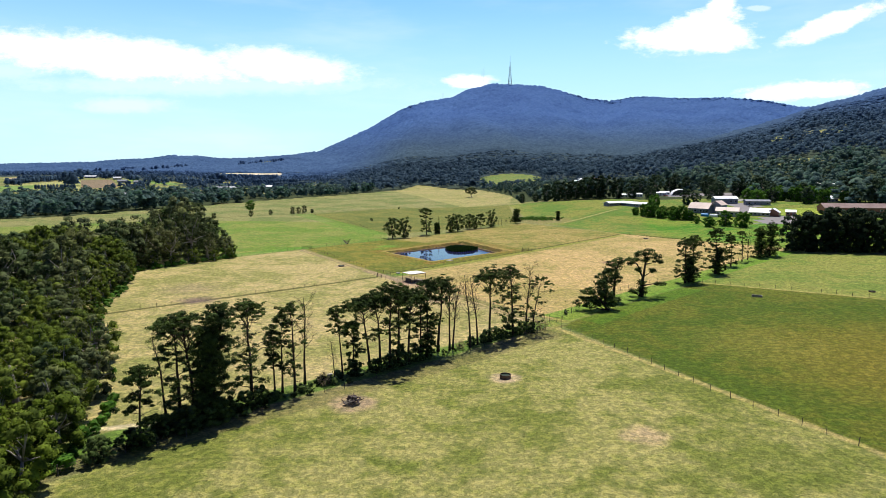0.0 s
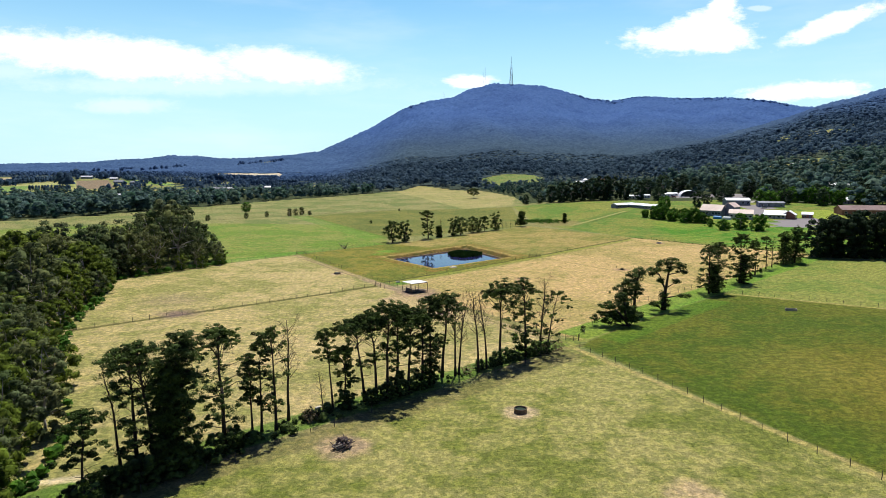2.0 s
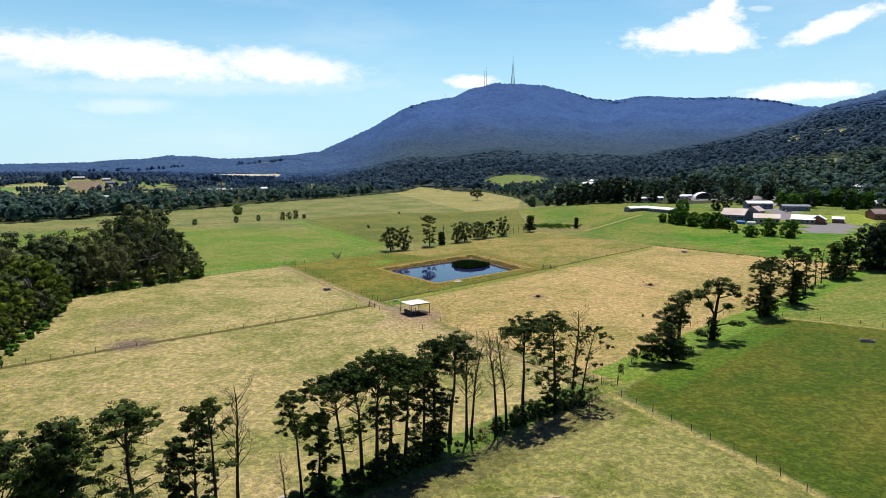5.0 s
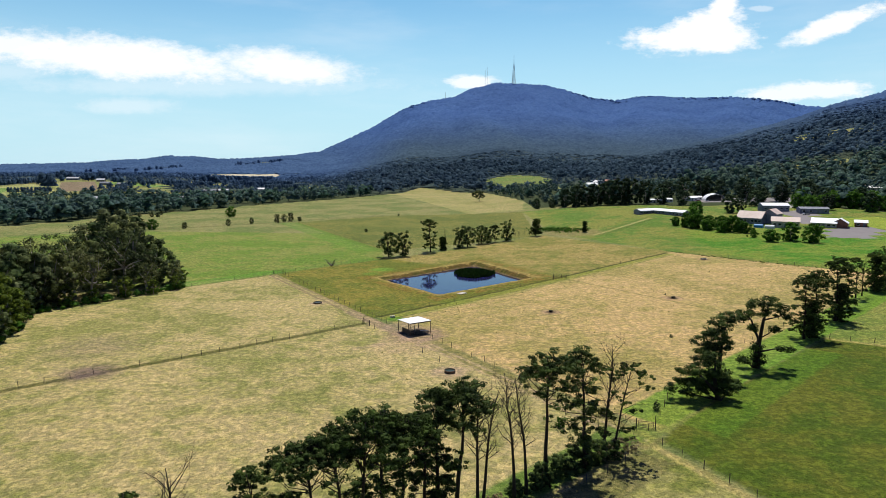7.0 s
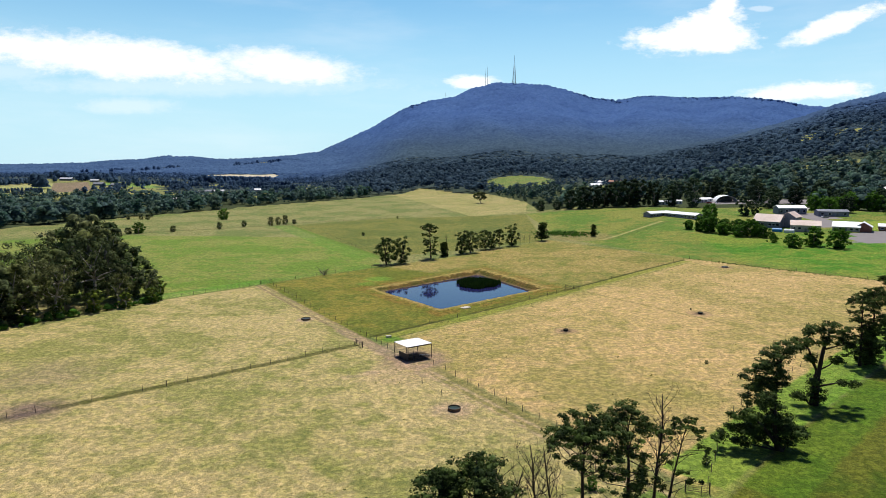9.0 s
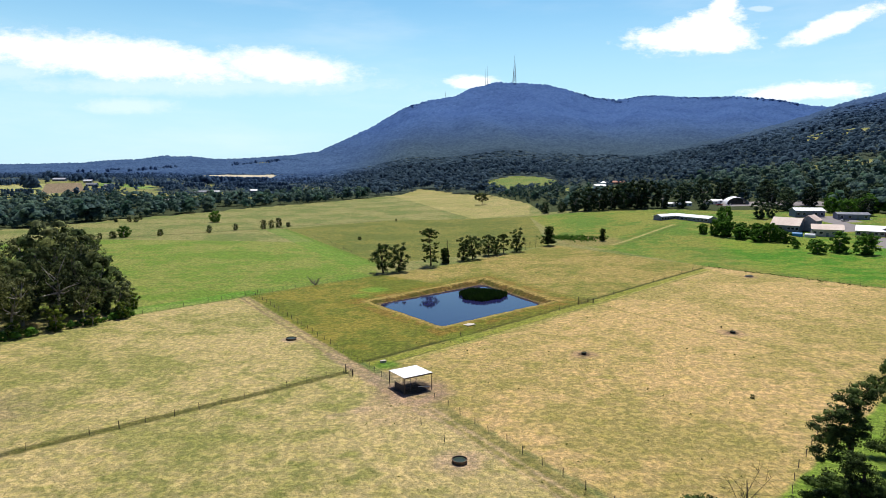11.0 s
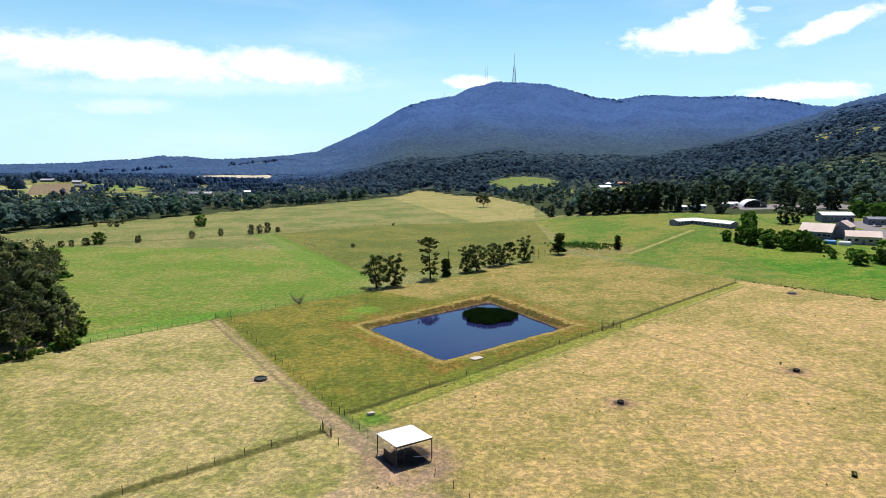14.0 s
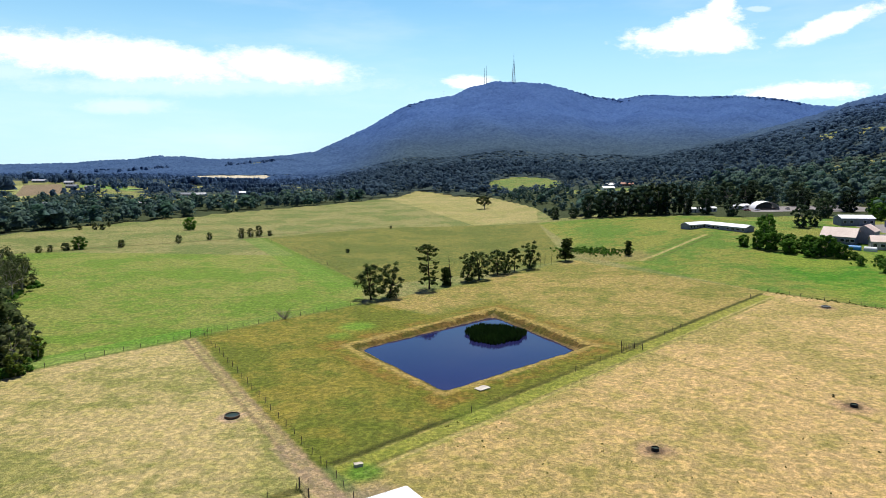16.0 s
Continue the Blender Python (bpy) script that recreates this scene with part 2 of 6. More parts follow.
    relief = g.math("ADD", g.math("MULTIPLY", tuft, 0.6), g.math("MULTIPLY", stalk, 0.4))
    g.surface(col, 0.95, 0, g.bump(relief, 0.8, 0.5), 0.1)
    return mat


NW, JN, PC, CN, NE, SE = (-67.5, 311.0), (-24.0, 234.0), (-20.5, 240.5), (28.5, 158.0), (101.0, 358.5), (156.0, 288.0)
STRAW, WHEAT, OLIVE, GREEN, LUSH = (0.40, 0.30, 0.125), (0.34, 0.28, 0.10), (0.18, 0.165, 0.035), (0.12, 0.17, 0.025), (0.11, 0.23, 0.02)
PLOTS = [
    ([(-330, 482), (-480, 330), (-100, 285), NW, (-30, 350), (-33, 378), (-111, 530), (-205, 470)], (0.180, 0.202, 0.054), (0.112, 0.182, 0.028)),
    ([(-111, 530), (-33, 378), (50, 432), (60, 591), (17, 596), (-48, 590)], (0.155, 0.155, 0.042), (0.102, 0.124, 0.030)),
    ([(17, 596), (62, 606), (74, 690), (51, 893), (-39, 1046), (-74, 925)], (0.29, 0.25, 0.115), (0.22, 0.215, 0.08)),
    ([(60, 440), (101, 358), (170, 270), (420, 240), (420, 520), (60, 591)], (0.180, 0.190, 0.046), (0.090, 0.160, 0.026)),
    ([(118, 350), (156, 286), (420, 240), (420, 430), (180, 428), (132, 440)], (0.155, 0.205, 0.034), (0.058, 0.165, 0.014), 7.0, 22.0),
    ([NW, (-27, 240), PC, (38, 296), (-28, 352)], (0.190, 0.166, 0.035), (0.108, 0.127, 0.021)),
    ([(-28, 352), (38, 296), NE, (52, 434)], (0.275, 0.216, 0.080), (0.158, 0.162, 0.041)),
    ([NW, CN, (-62, 84), (-150, 150), (-140, 262)], (0.358, 0.292, 0.142), (0.212, 0.208, 0.073)),
    ([PC, (31, 163), SE, NE], (0.405, 0.292, 0.140), (0.268, 0.224, 0.084)),
    ([(-64, 60), (-57, 79), CN, (62, 84), (110, -30), (60, -300), (-300, -300)], (0.250, 0.236, 0.088), (0.132, 0.152, 0.034)),
    ([CN, (62, 84), (110, -30), (330, -30), (300, 45), (127, 182), (86, 213), (45, 176)], (0.100, 0.112, 0.016), (0.060, 0.094, 0.010)),
    ([(-550, 1400), (-380, 1400), (-380, 1900), (-560, 1900)], (0.46, 0.41, 0.34), (0.42, 0.37, 0.30)),
    ([(-572, 835), (-480, 890), (-585, 1060), (-670, 990)], (0.31, 0.30, 0.14), (0.22, 0.25, 0.09)),
    ([(-620, 840), (-560, 870), (-600, 960), (-660, 930)], (0.16, 0.24, 0.07), (0.13, 0.21, 0.06)),
    ([(-506, 905), (-484, 965), (-560, 1095), (-590, 1055)], (0.20, 0.150, 0.110), (0.17, 0.135, 0.095)),
    ([(-660, 985), (-640, 1030), (-720, 1190), (-760, 1120)], (0.40, 0.30, 0.21), (0.30, 0.25, 0.16)),
    ([(-524, 1060), (-430, 1040), (-440, 1085), (-540, 1120)], (0.17, 0.26, 0.07), (0.13, 0.22, 0.06)),
    ([(50, 880), (240, 860), (250, 1270), (60, 1270)], (0.16, 0.175, 0.055), (0.105, 0.165, 0.042)),
    ([(232, 460), (226, 433), (242, 417), (266, 440), (264, 462)], (0.27, 0.30, 0.055), (0.20, 0.26, 0.04)),
    ([(86, 213), (127, 182), (330, 30), (420, 200), (190, 262), (150, 279)], (0.195, 0.208, 0.056), (0.130, 0.178, 0.038)),
]
STRIPS = [
    ((-71, 312), (-12, 221), 1.5, (0.31, 0.24, 0.135), 0.5), ((-69.6, 309.0), (-14.5, 222.5), 0.40, (0.17, 0.125, 0.08), 0.7), ((-68.0, 310.2), (-12.5, 223.5), 0.40, (0.20, 0.145, 0.09), 0.7), ((-30.0, 247.5), (-6, 211), 1.7, (0.29, 0.21, 0.15), 0.6),
    ((-9, 220), (29, 158), 2.3, (0.19, 0.165, 0.062), 0.75), ((-10.0, 217.5), (26.6, 158.5), 0.34, (0.38, 0.285, 0.18), 0.8), ((-8.6, 218.5), (28.2, 159.5), 0.34, (0.38, 0.285, 0.18), 0.8), ((-13, 217), (-24, 209.5), 1.0, (0.34, 0.25, 0.18), 0.45),
    ((-100, 284), (-67, 317), 4.5, (0.085, 0.205, 0.024), 0.7), ((-39, 378), (-116, 530), 7.0, (0.090, 0.20, 0.024), 0.45), ((-66, 318), (-34, 352), 3.0, (0.10, 0.19, 0.03), 0.5),
    ((236, 520), (330, 645), 4.0, (0.30, 0.29, 0.30), 0.95),
    ((41, 296), (80, 233), 0.6, (0.19, 0.17, 0.06), 0.6),
    ((-56, 88), (26, 163), 3.2, (0.075, 0.155, 0.02), 0.8), ((30, 168), (150, 279), 4.5, (0.105, 0.205, 0.020), 0.85), ((38, 163), (80, 203), 3.6, (0.075, 0.165, 0.014), 0.45), ((26, 160), (46, 180), 2.5, (0.16, 0.21, 0.03), 0.5),
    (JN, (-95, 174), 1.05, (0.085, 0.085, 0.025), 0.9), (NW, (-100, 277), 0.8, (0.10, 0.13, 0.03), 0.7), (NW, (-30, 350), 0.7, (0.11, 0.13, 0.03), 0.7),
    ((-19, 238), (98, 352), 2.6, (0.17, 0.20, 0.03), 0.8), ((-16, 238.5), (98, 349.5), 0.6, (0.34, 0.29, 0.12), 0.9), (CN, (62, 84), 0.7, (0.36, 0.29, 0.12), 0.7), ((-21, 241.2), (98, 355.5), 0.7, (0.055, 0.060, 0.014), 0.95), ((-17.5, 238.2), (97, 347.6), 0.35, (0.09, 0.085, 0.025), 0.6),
    # first strip: litter along the pines, their shade put into its colour
    ((-60, 77), (28, 154), 3.0, (0.12, 0.10, 0.05), 0.5), ((-62, 95), (-46, 99), 0.8, (0.50, 0.42, 0.28), 0.9),
    (NE, SE, 0.9, (0.10, 0.13, 0.03), 0.7), ((-205, 470), (-111, 541), 1.5, (0.11, 0.10, 0.04), 0.85), ((-33, 378), (-111, 530), 1.5, (0.095, 0.16, 0.02), 0.6), ((-111, 549), (-48, 589), 1.6, (0.13, 0.12, 0.05), 0.8),
    ((86, 213), (127, 182), 0.9, (0.30, 0.26, 0.09), 0.7), ((130, 480), (80, 425), 1.0, (0.34, 0.28, 0.13), 0.75), ((133, 478), (83, 423), 0.7, (0.09, 0.11, 0.03), 0.75), ((128, 483), (78, 428), 0.6, (0.10, 0.11, 0.03), 0.6),
]
SPOTS = [
    ((-41.4, 259.3), 2.6, 0.7, (0.36, 0.26, 0.19), 0.85), ((27.3, 244.4), 3.0, 1.0, (0.30, 0.20, 0.13), 0.75), ((67.3, 260.6), 3.2, 1.2, (0.30, 0.20, 0.13), 0.75),
    ((106.0, 334.5), 3.0, 1.0, (0.28, 0.19, 0.12), 0.7), ((-1.5, 193.5), 4.0, 1.5, (0.36, 0.26, 0.18), 0.8), ((12.1, 120.8), 3.0, 0.9, (0.42, 0.32, 0.22), 0.8),
    # spot at (-10, 224.6): dark mud with the shelter's shade painted in
    ((-15.7, 107.8), 4.2, 1.2, (0.30, 0.21, 0.16), 0.7), ((30.5, 93.2), 3.4, 1.4, (0.42, 0.30, 0.20), 0.6), ((-9.5, 222.5), 7.0, 2.5, (0.27, 0.185, 0.14), 0.85), ((-10.0, 224.6), 3.7, 0.5, (0.030, 0.024, 0.022), 0.95), ((27.3, 244.4), 1.5, 0.5, (0.09, 0.062, 0.045), 0.85), ((67.3, 260.6), 1.5, 0.5, (0.09, 0.062, 0.045), 0.85), ((106.0, 334.5), 1.6, 0.5, (0.10, 0.07, 0.05), 0.8), ((-16.0, 238.5), 2.6, 1.2, (0.07, 0.17, 0.02), 0.8),
    ((-14, 230), 5.0, 2.0, (0.26, 0.20, 0.14), 0.7), ((-75, 193), 5.0, 3.6, (0.13, 0.092, 0.085), 0.85), ((-84, 212), 9.0, 6.0, (0.27, 0.20, 0.14), 0.45), ((72, 440), 16.0, 5.0, (0.24, 0.18, 0.09), 0.6), ((-12, 213), 7.0, 3.0, (0.38, 0.27, 0.18), 0.5), ((105, 118), 34.0, 24.0, (0.175, 0.130, 0.022), 0.5), ((70, 140), 12.0, 9.0, (0.18, 0.16, 0.035), 0.4), ((-28, 322), 4.5, 2.5, (0.11, 0.24, 0.03), 0.7), ((-31, 312), 3.0, 1.8, (0.11, 0.24, 0.03), 0.6), ((0, 262), 5.0, 3.0, (0.13, 0.19, 0.025), 0.5),
]


def yard_material():
    mat, g = make_material("yard_gravel")
    pos = g.node("ShaderNodeNewGeometry").outputs["Position"]
    col = g.mix(g.noise(0.12, 5, 0.6, pos), (0.16, 0.145, 0.145), (0.24, 0.22, 0.215))
    col = g.mix(g.step(g.noise(2.5, 3, 0.6, pos), 0.4, 0.7, 0, 0.4), col, (0.2, 0.18, 0.17))
    g.surface(col, 0.9, 0, g.bump(g.noise(3.0, 4, 0.6, pos), 0.4, 0.1), 0.2)
    return mat


def forest_floor_material():
    mat, g = make_material("hazed_forest_floor")
    pos = g.node("ShaderNodeNewGeometry").outputs["Position"]
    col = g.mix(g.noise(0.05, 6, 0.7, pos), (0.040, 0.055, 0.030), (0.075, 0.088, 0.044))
    # distance haze painted into the floor: bluer with distance and height
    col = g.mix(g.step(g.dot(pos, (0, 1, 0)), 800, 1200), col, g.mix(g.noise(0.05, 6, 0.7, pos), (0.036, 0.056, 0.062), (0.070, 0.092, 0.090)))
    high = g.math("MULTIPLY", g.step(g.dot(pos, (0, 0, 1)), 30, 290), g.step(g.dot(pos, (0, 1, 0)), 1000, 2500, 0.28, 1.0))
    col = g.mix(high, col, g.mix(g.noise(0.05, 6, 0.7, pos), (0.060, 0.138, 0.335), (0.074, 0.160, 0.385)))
    g.surface(col, 1.0, 0, g.bump(g.noise(0.09, 6, 0.7, pos), 1.0, 4.0), 0.0)
    return mat


def water_material():
    mat, g = make_material("dam_water")
    pos = g.node("ShaderNodeNewGeometry").outputs["Position"]
    ripple = g.noise(1.6, 3, 0.5, g.scaled(pos, (1.0, 0.6, 1.0)))
    col = g.mix(g.noise(0.06, 3, 0.5, pos), (0.010, 0.012, 0.058), (0.018, 0.018, 0.070))
    g.surface(col, 0.04, 0, g.bump(ripple, 0.05, 0.05), 0.5)
    for n in mat.node_tree.nodes:
        if n.type == "BSDF_PRINCIPLED":
            n.inputs["IOR"].default_value = 1.33
    return mat


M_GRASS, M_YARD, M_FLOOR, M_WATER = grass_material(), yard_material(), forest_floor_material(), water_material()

FARM = [(-480, 330), (-330, 482), (-295, 513), (-248, 622), (-224, 667), (-131, 800), (-63, 945), (-39, 1046), (51, 893), (74, 690), (72, 612),
        (152, 588), (172, 560), (250, 545), (300, 470), (420, 440), (900, 300), (900, -900), (-900, -900), (-900, 200)]
# open ground beyond the farm: centre, half sizes, lean
CLEARINGS = [(112, 1085, 50, 115, 0.25), (190, 880, 60, 60, 0.1), (-590, 1010, 130, 130, -0.45), (-700, 1100, 120, 80, -0.3), (-490, 1040, 70, 45, 0.0), (-500, 1085, 80, 30, 0.2), (-480, 1610, 75, 200, -0.2), (-330, 1000, 34, 45, 0.0), (-325, 872, 30, 26, 0),
             (-300, 1240, 60, 55, -0.5), (710, 1330, 30, 170, 0), (800, 1290, 24, 12, 0), (285, 600, 26, 18, 0), (330, 565, 20, 60, 0), (384, 640, 22, 20, 0), (380, 560, 36, 20, 0), (-317, 846, 44, 36, 0), (-250, 905, 28, 30, 0), (-400, 945, 46, 26, 0.1), (-420, 1195, 70, 40, -0.2), (-200, 1120, 30, 50, 0), (-660, 2500, 110, 70, 0.1), (-900, 2100, 120, 60, 0), (-405, 800, 40, 16, 0), (-312, 815, 26, 14, 0), (488, 905, 40, 46, 0), (-545, 850, 95, 46, 0), (-440, 1005, 42, 30, 0), (-300, 935, 34, 16, 0), (-385, 872, 26, 12, 0), (-255, 1000, 34, 18, 0), (-190, 985, 26, 14, 0)]


def inside(poly, x, y):
    got = np.zeros(np.shape(x), bool)
    for (ax, ay), (bx, by) in zip(poly, poly[1:] + poly[:1]):
        cross = (ay > y) != (by > y)
        got ^= cross & (x < (bx - ax) * (y - ay) / (by - ay + 1e-9) + ax)
    return got


def open_ground(x, y):
    free = inside(FARM, x, y)
    for cx, cy, rx, ry, lean in CLEARINGS:
        free |= ((x - cx) / rx) ** 2 + ((y - cy - lean * (x - cx)) / ry) ** 2 < 1
    return free


# ---- the ground: one sheet to the horizon ----
gx = lines((-3800, -900, 90, 40), (-900, -150, 40, 6), (-150, -42, 6, 2.5), (-42, 46, 1.2, 1.2), (46, 170, 2.5, 6), (170, 900, 6, 30), (900, 3600, 30, 90))
gy = lines((-2500, -100, 160, 10), (-100, 60, 10, 3), (60, 258, 2.5, 2.5), (258, 352, 1.2, 1.2), (352, 520, 2.5, 5), (520, 1300, 6, 24), (1300, 1800, 26, 30), (1800, 4950, 50, 110))
X, Y = np.meshgrid(gx, gy)
Z = land(X, Y)
nx, ny = len(gx), len(gy)
idx = np.arange(nx * ny).reshape(ny, nx)
quads = np.stack([idx[:-1, :-1], idx[:-1, 1:], idx[1:, 1:], idx[1:, :-1]], -1).reshape(-1, 4)
mid_x, mid_y = (X[:-1, :-1] + X[1:, 1:]) / 2, (Y[:-1, :-1] + Y[1:, 1:]) / 2
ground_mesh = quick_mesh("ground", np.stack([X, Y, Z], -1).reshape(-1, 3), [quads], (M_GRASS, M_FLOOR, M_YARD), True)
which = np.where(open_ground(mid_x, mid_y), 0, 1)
YARD = [(205, 452), (212, 470), (212, 502), (240, 502), (246, 486), (228, 468), (222, 450), (212, 442)]
which = np.where(inside(YARD, mid_x, mid_y), 2, which)
which = np.where(inside([(194, 397), (202, 413), (209, 424), (226, 432), (240, 419), (227, 407), (212, 388)], mid_x, mid_y), 2, which)
which = np.where(inside([(205, 590), (300, 575), (300, 625), (205, 625)], mid_x, mid_y), 2, which)
ground_mesh.polygons.foreach_set("material_index", which.astype(np.int32).ravel())
ground = tagged(new("ground", ground_mesh), "dry and green grass paddocks running up to forested hills", "ground", kind="structure")

# water of the dam
bm = bmesh.new()
ring = []
centre = POND.mean(0)
for k in range(72):
    a = 2 * math.pi * k / 72
    r = 1.0
    while float(pond_edge(np.array([centre[0] + r * math.cos(a)]), np.array([centre[1] + r * math.sin(a)]))[0]) < 0.35:
        r += 0.2
    ring.append(bm.verts.new((centre[0] + r * math.cos(a), centre[1] + r * math.sin(a), WATER)))
bm.faces.new(ring)
me = bpy.data.meshes.new("water")
bm.to_mesh(me)
bm.free()
me.materials.append(M_WATER)
water = tagged(new("water", me), "still blue water of a square farm dam", "water", kind="structure")

# ---- parts, tubes and foliage ----
def part(name, me, parent, label=""):
    ob = new(name, me)
    ob.parent = parent
    return tagged(ob, label)


def thing(name, x, y, z, label, category, group="", turn=0.0, kind=""):
    ob = new(name)
    ob.matrix_world = pose(x, y, z, 0, 0, turn)
    ob.empty_display_size = 0.3
    return tagged(ob, label, category, group, kind)


class Shape:
    """Collects tubes, boxes and leaf quads, then becomes one mesh."""

    def __init__(self):
        self.v, self.q, self.t, self.n = [], [], [], 0

    def add(self, verts, quads=(), tris=()):
        self.v.append(np.asarray(verts, float).reshape(-1, 3))
        if len(quads):
            self.q.append(np.asarray(quads, int) + self.n)
        if len(tris):
            self.t.append(np.asarray(tris, int) + self.n)
        self.n += len(self.v[-1])

    def tube(self, points, radii, sides=6):
        points = [np.asarray(p, float) for p in points]
        rings = []
        for i, p in enumerate(points):
            way = points[min(i + 1, len(points) - 1)] - points[max(i - 1, 0)]
            way = way / (np.linalg.norm(way) + 1e-9)
            side = np.cross(way, (0, 0, 1) if abs(way[2]) < 0.9 else (1, 0, 0))
            side /= np.linalg.norm(side)
            up = np.cross(way, side)
            a = np.arange(sides) * 2 * math.pi / sides
            rings.append(p + radii[i] * (np.cos(a)[:, None] * side + np.sin(a)[:, None] * up))
        quads = [(i * sides + k, i * sides + (k + 1) % sides, (i + 1) * sides + (k + 1) % sides, (i + 1) * sides + k)
                 for i in range(len(points) - 1) for k in range(sides)]
        end = (len(points) - 1) * sides
        tris = [(end, end + k, end + k + 1) for k in range(1, sides - 1)] + [(0, k + 1, k) for k in range(1, sides - 1)]
        self.add(np.concatenate(rings), quads, tris)

    def box(self, centre, size, turn=0.0, slope=0.0):
        cx, cy, cz = centre
        sx, sy, sz = (s / 2 for s in size)
        c, s = math.cos(radians(turn)), math.sin(radians(turn))
        pts = []
        for dz in (-sz, sz):
            for px, py in ((-sx, -sy), (sx, -sy), (sx, sy), (-sx, sy)):
                pts.append((cx + px * c - py * s, cy + px * s + py * c, cz + dz + slope * px))
        self.add(pts, [(3, 2, 1, 0), (4, 5, 6, 7), (0, 1, 5, 4), (1, 2, 6, 5), (2, 3, 7, 6), (3, 0, 4, 7)])

    def leaves(self, centres, spread, count, size, rng, flat=0.0):
        """Leaf quads round each centre: spread and size in metres, flat: how level they lie."""
        centres = np.asarray(centres, float).reshape(-1, 3)
        n = len(centres) * count
        spread = np.broadcast_to(np.asarray(spread, float), (len(centres), 3))
        off = rng.normal(size=(n, 3))
        off /= np.linalg.norm(off, axis=1, keepdims=True)
        face = off + 0.6 * rng.normal(size=(n, 3))
        face[:, 2] += 0.15 + flat
        off *= rng.uniform(0.45, 1.0, (n, 1)) ** 0.5
        c = np.repeat(centres, count, 0) + off * np.repeat(spread, count, 0)
        a = np.cross(face, rng.normal(size=(n, 3)))
        a /= np.linalg.norm(a, axis=1, keepdims=True)
        b = np.cross(face, a)
        b /= np.linalg.norm(b, axis=1, keepdims=True)
        s = size * rng.uniform(0.55, 1.25, (n, 1))
        a, b = a * s, b * s * rng.uniform(0.45, 0.85, (n, 1))
        v = np.stack([c - a, c + a * 0.7 - b, c + a * 0.55 + b], 1).reshape(-1, 3)
        self.add(v, (), np.arange(3 * n).reshape(n, 3))

    def mesh(self, name, material, smooth=False):
        return quick_mesh(name, np.concatenate(self.v), [np.concatenate(f) for f in (self.q, self.t) if f], (material,), smooth)


DOME_RING = np.arange(6) * math.pi / 3
DOME = np.concatenate([np.stack([np.cos(DOME_RING), np.sin(DOME_RING), np.full(6, -0.35)], -1),
                       np.stack([0.75 * np.cos(DOME_RING + 0.5), 0.75 * np.sin(DOME_RING + 0.5), np.full(6, 0.55)], -1), [[0, 0, 0.95]]])
DOME_Q = np.array([(k, (k + 1) % 6, 6 + (k + 1) % 6, 6 + k) for k in range(6)])
DOME_T = np.array([(6 + k, 6 + (k + 1) % 6, 12) for k in range(6)])


def lumps(shape, c, r, rng, squash=0.8, ragged=0.28):
    """Uneven rounded masses of foliage at c with radius r."""
    v = DOME[None] * rng.uniform(1 - ragged, 1 + ragged, (len(c), 13, 1)) * np.stack([r, r, r * squash], -1)[:, None] + c[:, None]
    step = (np.arange(len(c)) * 13)[:, None, None]
    shape.add(v.reshape(-1, 3), (DOME_Q[None] + step).reshape(-1, 4), (DOME_T[None] + step).reshape(-1, 3))


def foliage_material(name, dark, light, translucent=0.25, stand=0.0):
    mat, g = make_material(name)
    geo = g.node("ShaderNodeNewGeometry")
    info = g.node("ShaderNodeObjectInfo")
    clump = g.step(g.noise(0.55, 3, 0.6, geo.outputs["Position"]), 0.36, 0.64)
    col = g.mix(g.math("ADD", g.math("MULTIPLY", geo.outputs["Random Per Island"], 0.3), g.math("MULTIPLY", clump, 0.7)), dark, light)
    col = g.mix(g.step(g.noise(0.12, 3, 0.6, geo.outputs["Position"]), 0.35, 0.7, 0, 0.5), col, g.mix(1.0, col, (1.35, 1.4, 0.8), "MULTIPLY"))
    col = g.mix(g.math("MULTIPLY", info.outputs["Random"], 0.85), col, g.mix(1.0, col, (0.58, 0.66, 0.55), "MULTIPLY"))
    if stand:
        kinds = g.noise(0.055, 2, 0.5, g.scaled(geo.outputs["Position"], (1, 1, 0)))
        col = g.mix(g.step(kinds, 0.50, 0.60, 0, stand), col, g.mix(1.0, col, (1.28, 1.14, 0.90), "MULTIPLY"))
        col = g.mix(g.step(kinds, 0.47, 0.38, 0, stand), col, g.mix(1.0, col, (0.62, 0.84, 0.62), "MULTIPLY"))
    g.surface(col, 0.8, 0, None, 0.06, translucent)
    return mat


def bark_material(name, dark, light):
    mat, g = make_material(name)
    pos = g.node("ShaderNodeTexCoord").outputs["Object"]
    streak = g.noise(2.2, 5, 0.65, g.scaled(pos, (1, 1, 0.25)))
    col = g.mix(streak, dark, light)
    g.surface(col, 0.9, 0, g.bump(streak, 0.6, 0.06), 0.15)
    return mat


M_PINE = foliage_material("pine_needles", (0.010, 0.018, 0.007), (0.098, 0.140, 0.040), 0.12)
M_GUM = foliage_material("gum_leaves", (0.022, 0.031, 0.014), (0.162, 0.184, 0.086), 0.16, 0.7)
M_BRIGHT = foliage_material("bright_leaves", (0.016, 0.028, 0.005), (0.18, 0.228, 0.030), 0.18)
M_GARDEN = foliage_material("garden_leaves", (0.026, 0.075, 0.012), (0.125, 0.25, 0.036), 0.25)
M_CYPRESS = foliage_material("cypress_leaves", (0.010, 0.022, 0.012), (0.028, 0.045, 0.022), 0.12)
M_REED = foliage_material("reed_leaves", (0.020, 0.050, 0.014), (0.045, 0.085, 0.02), 0.2)
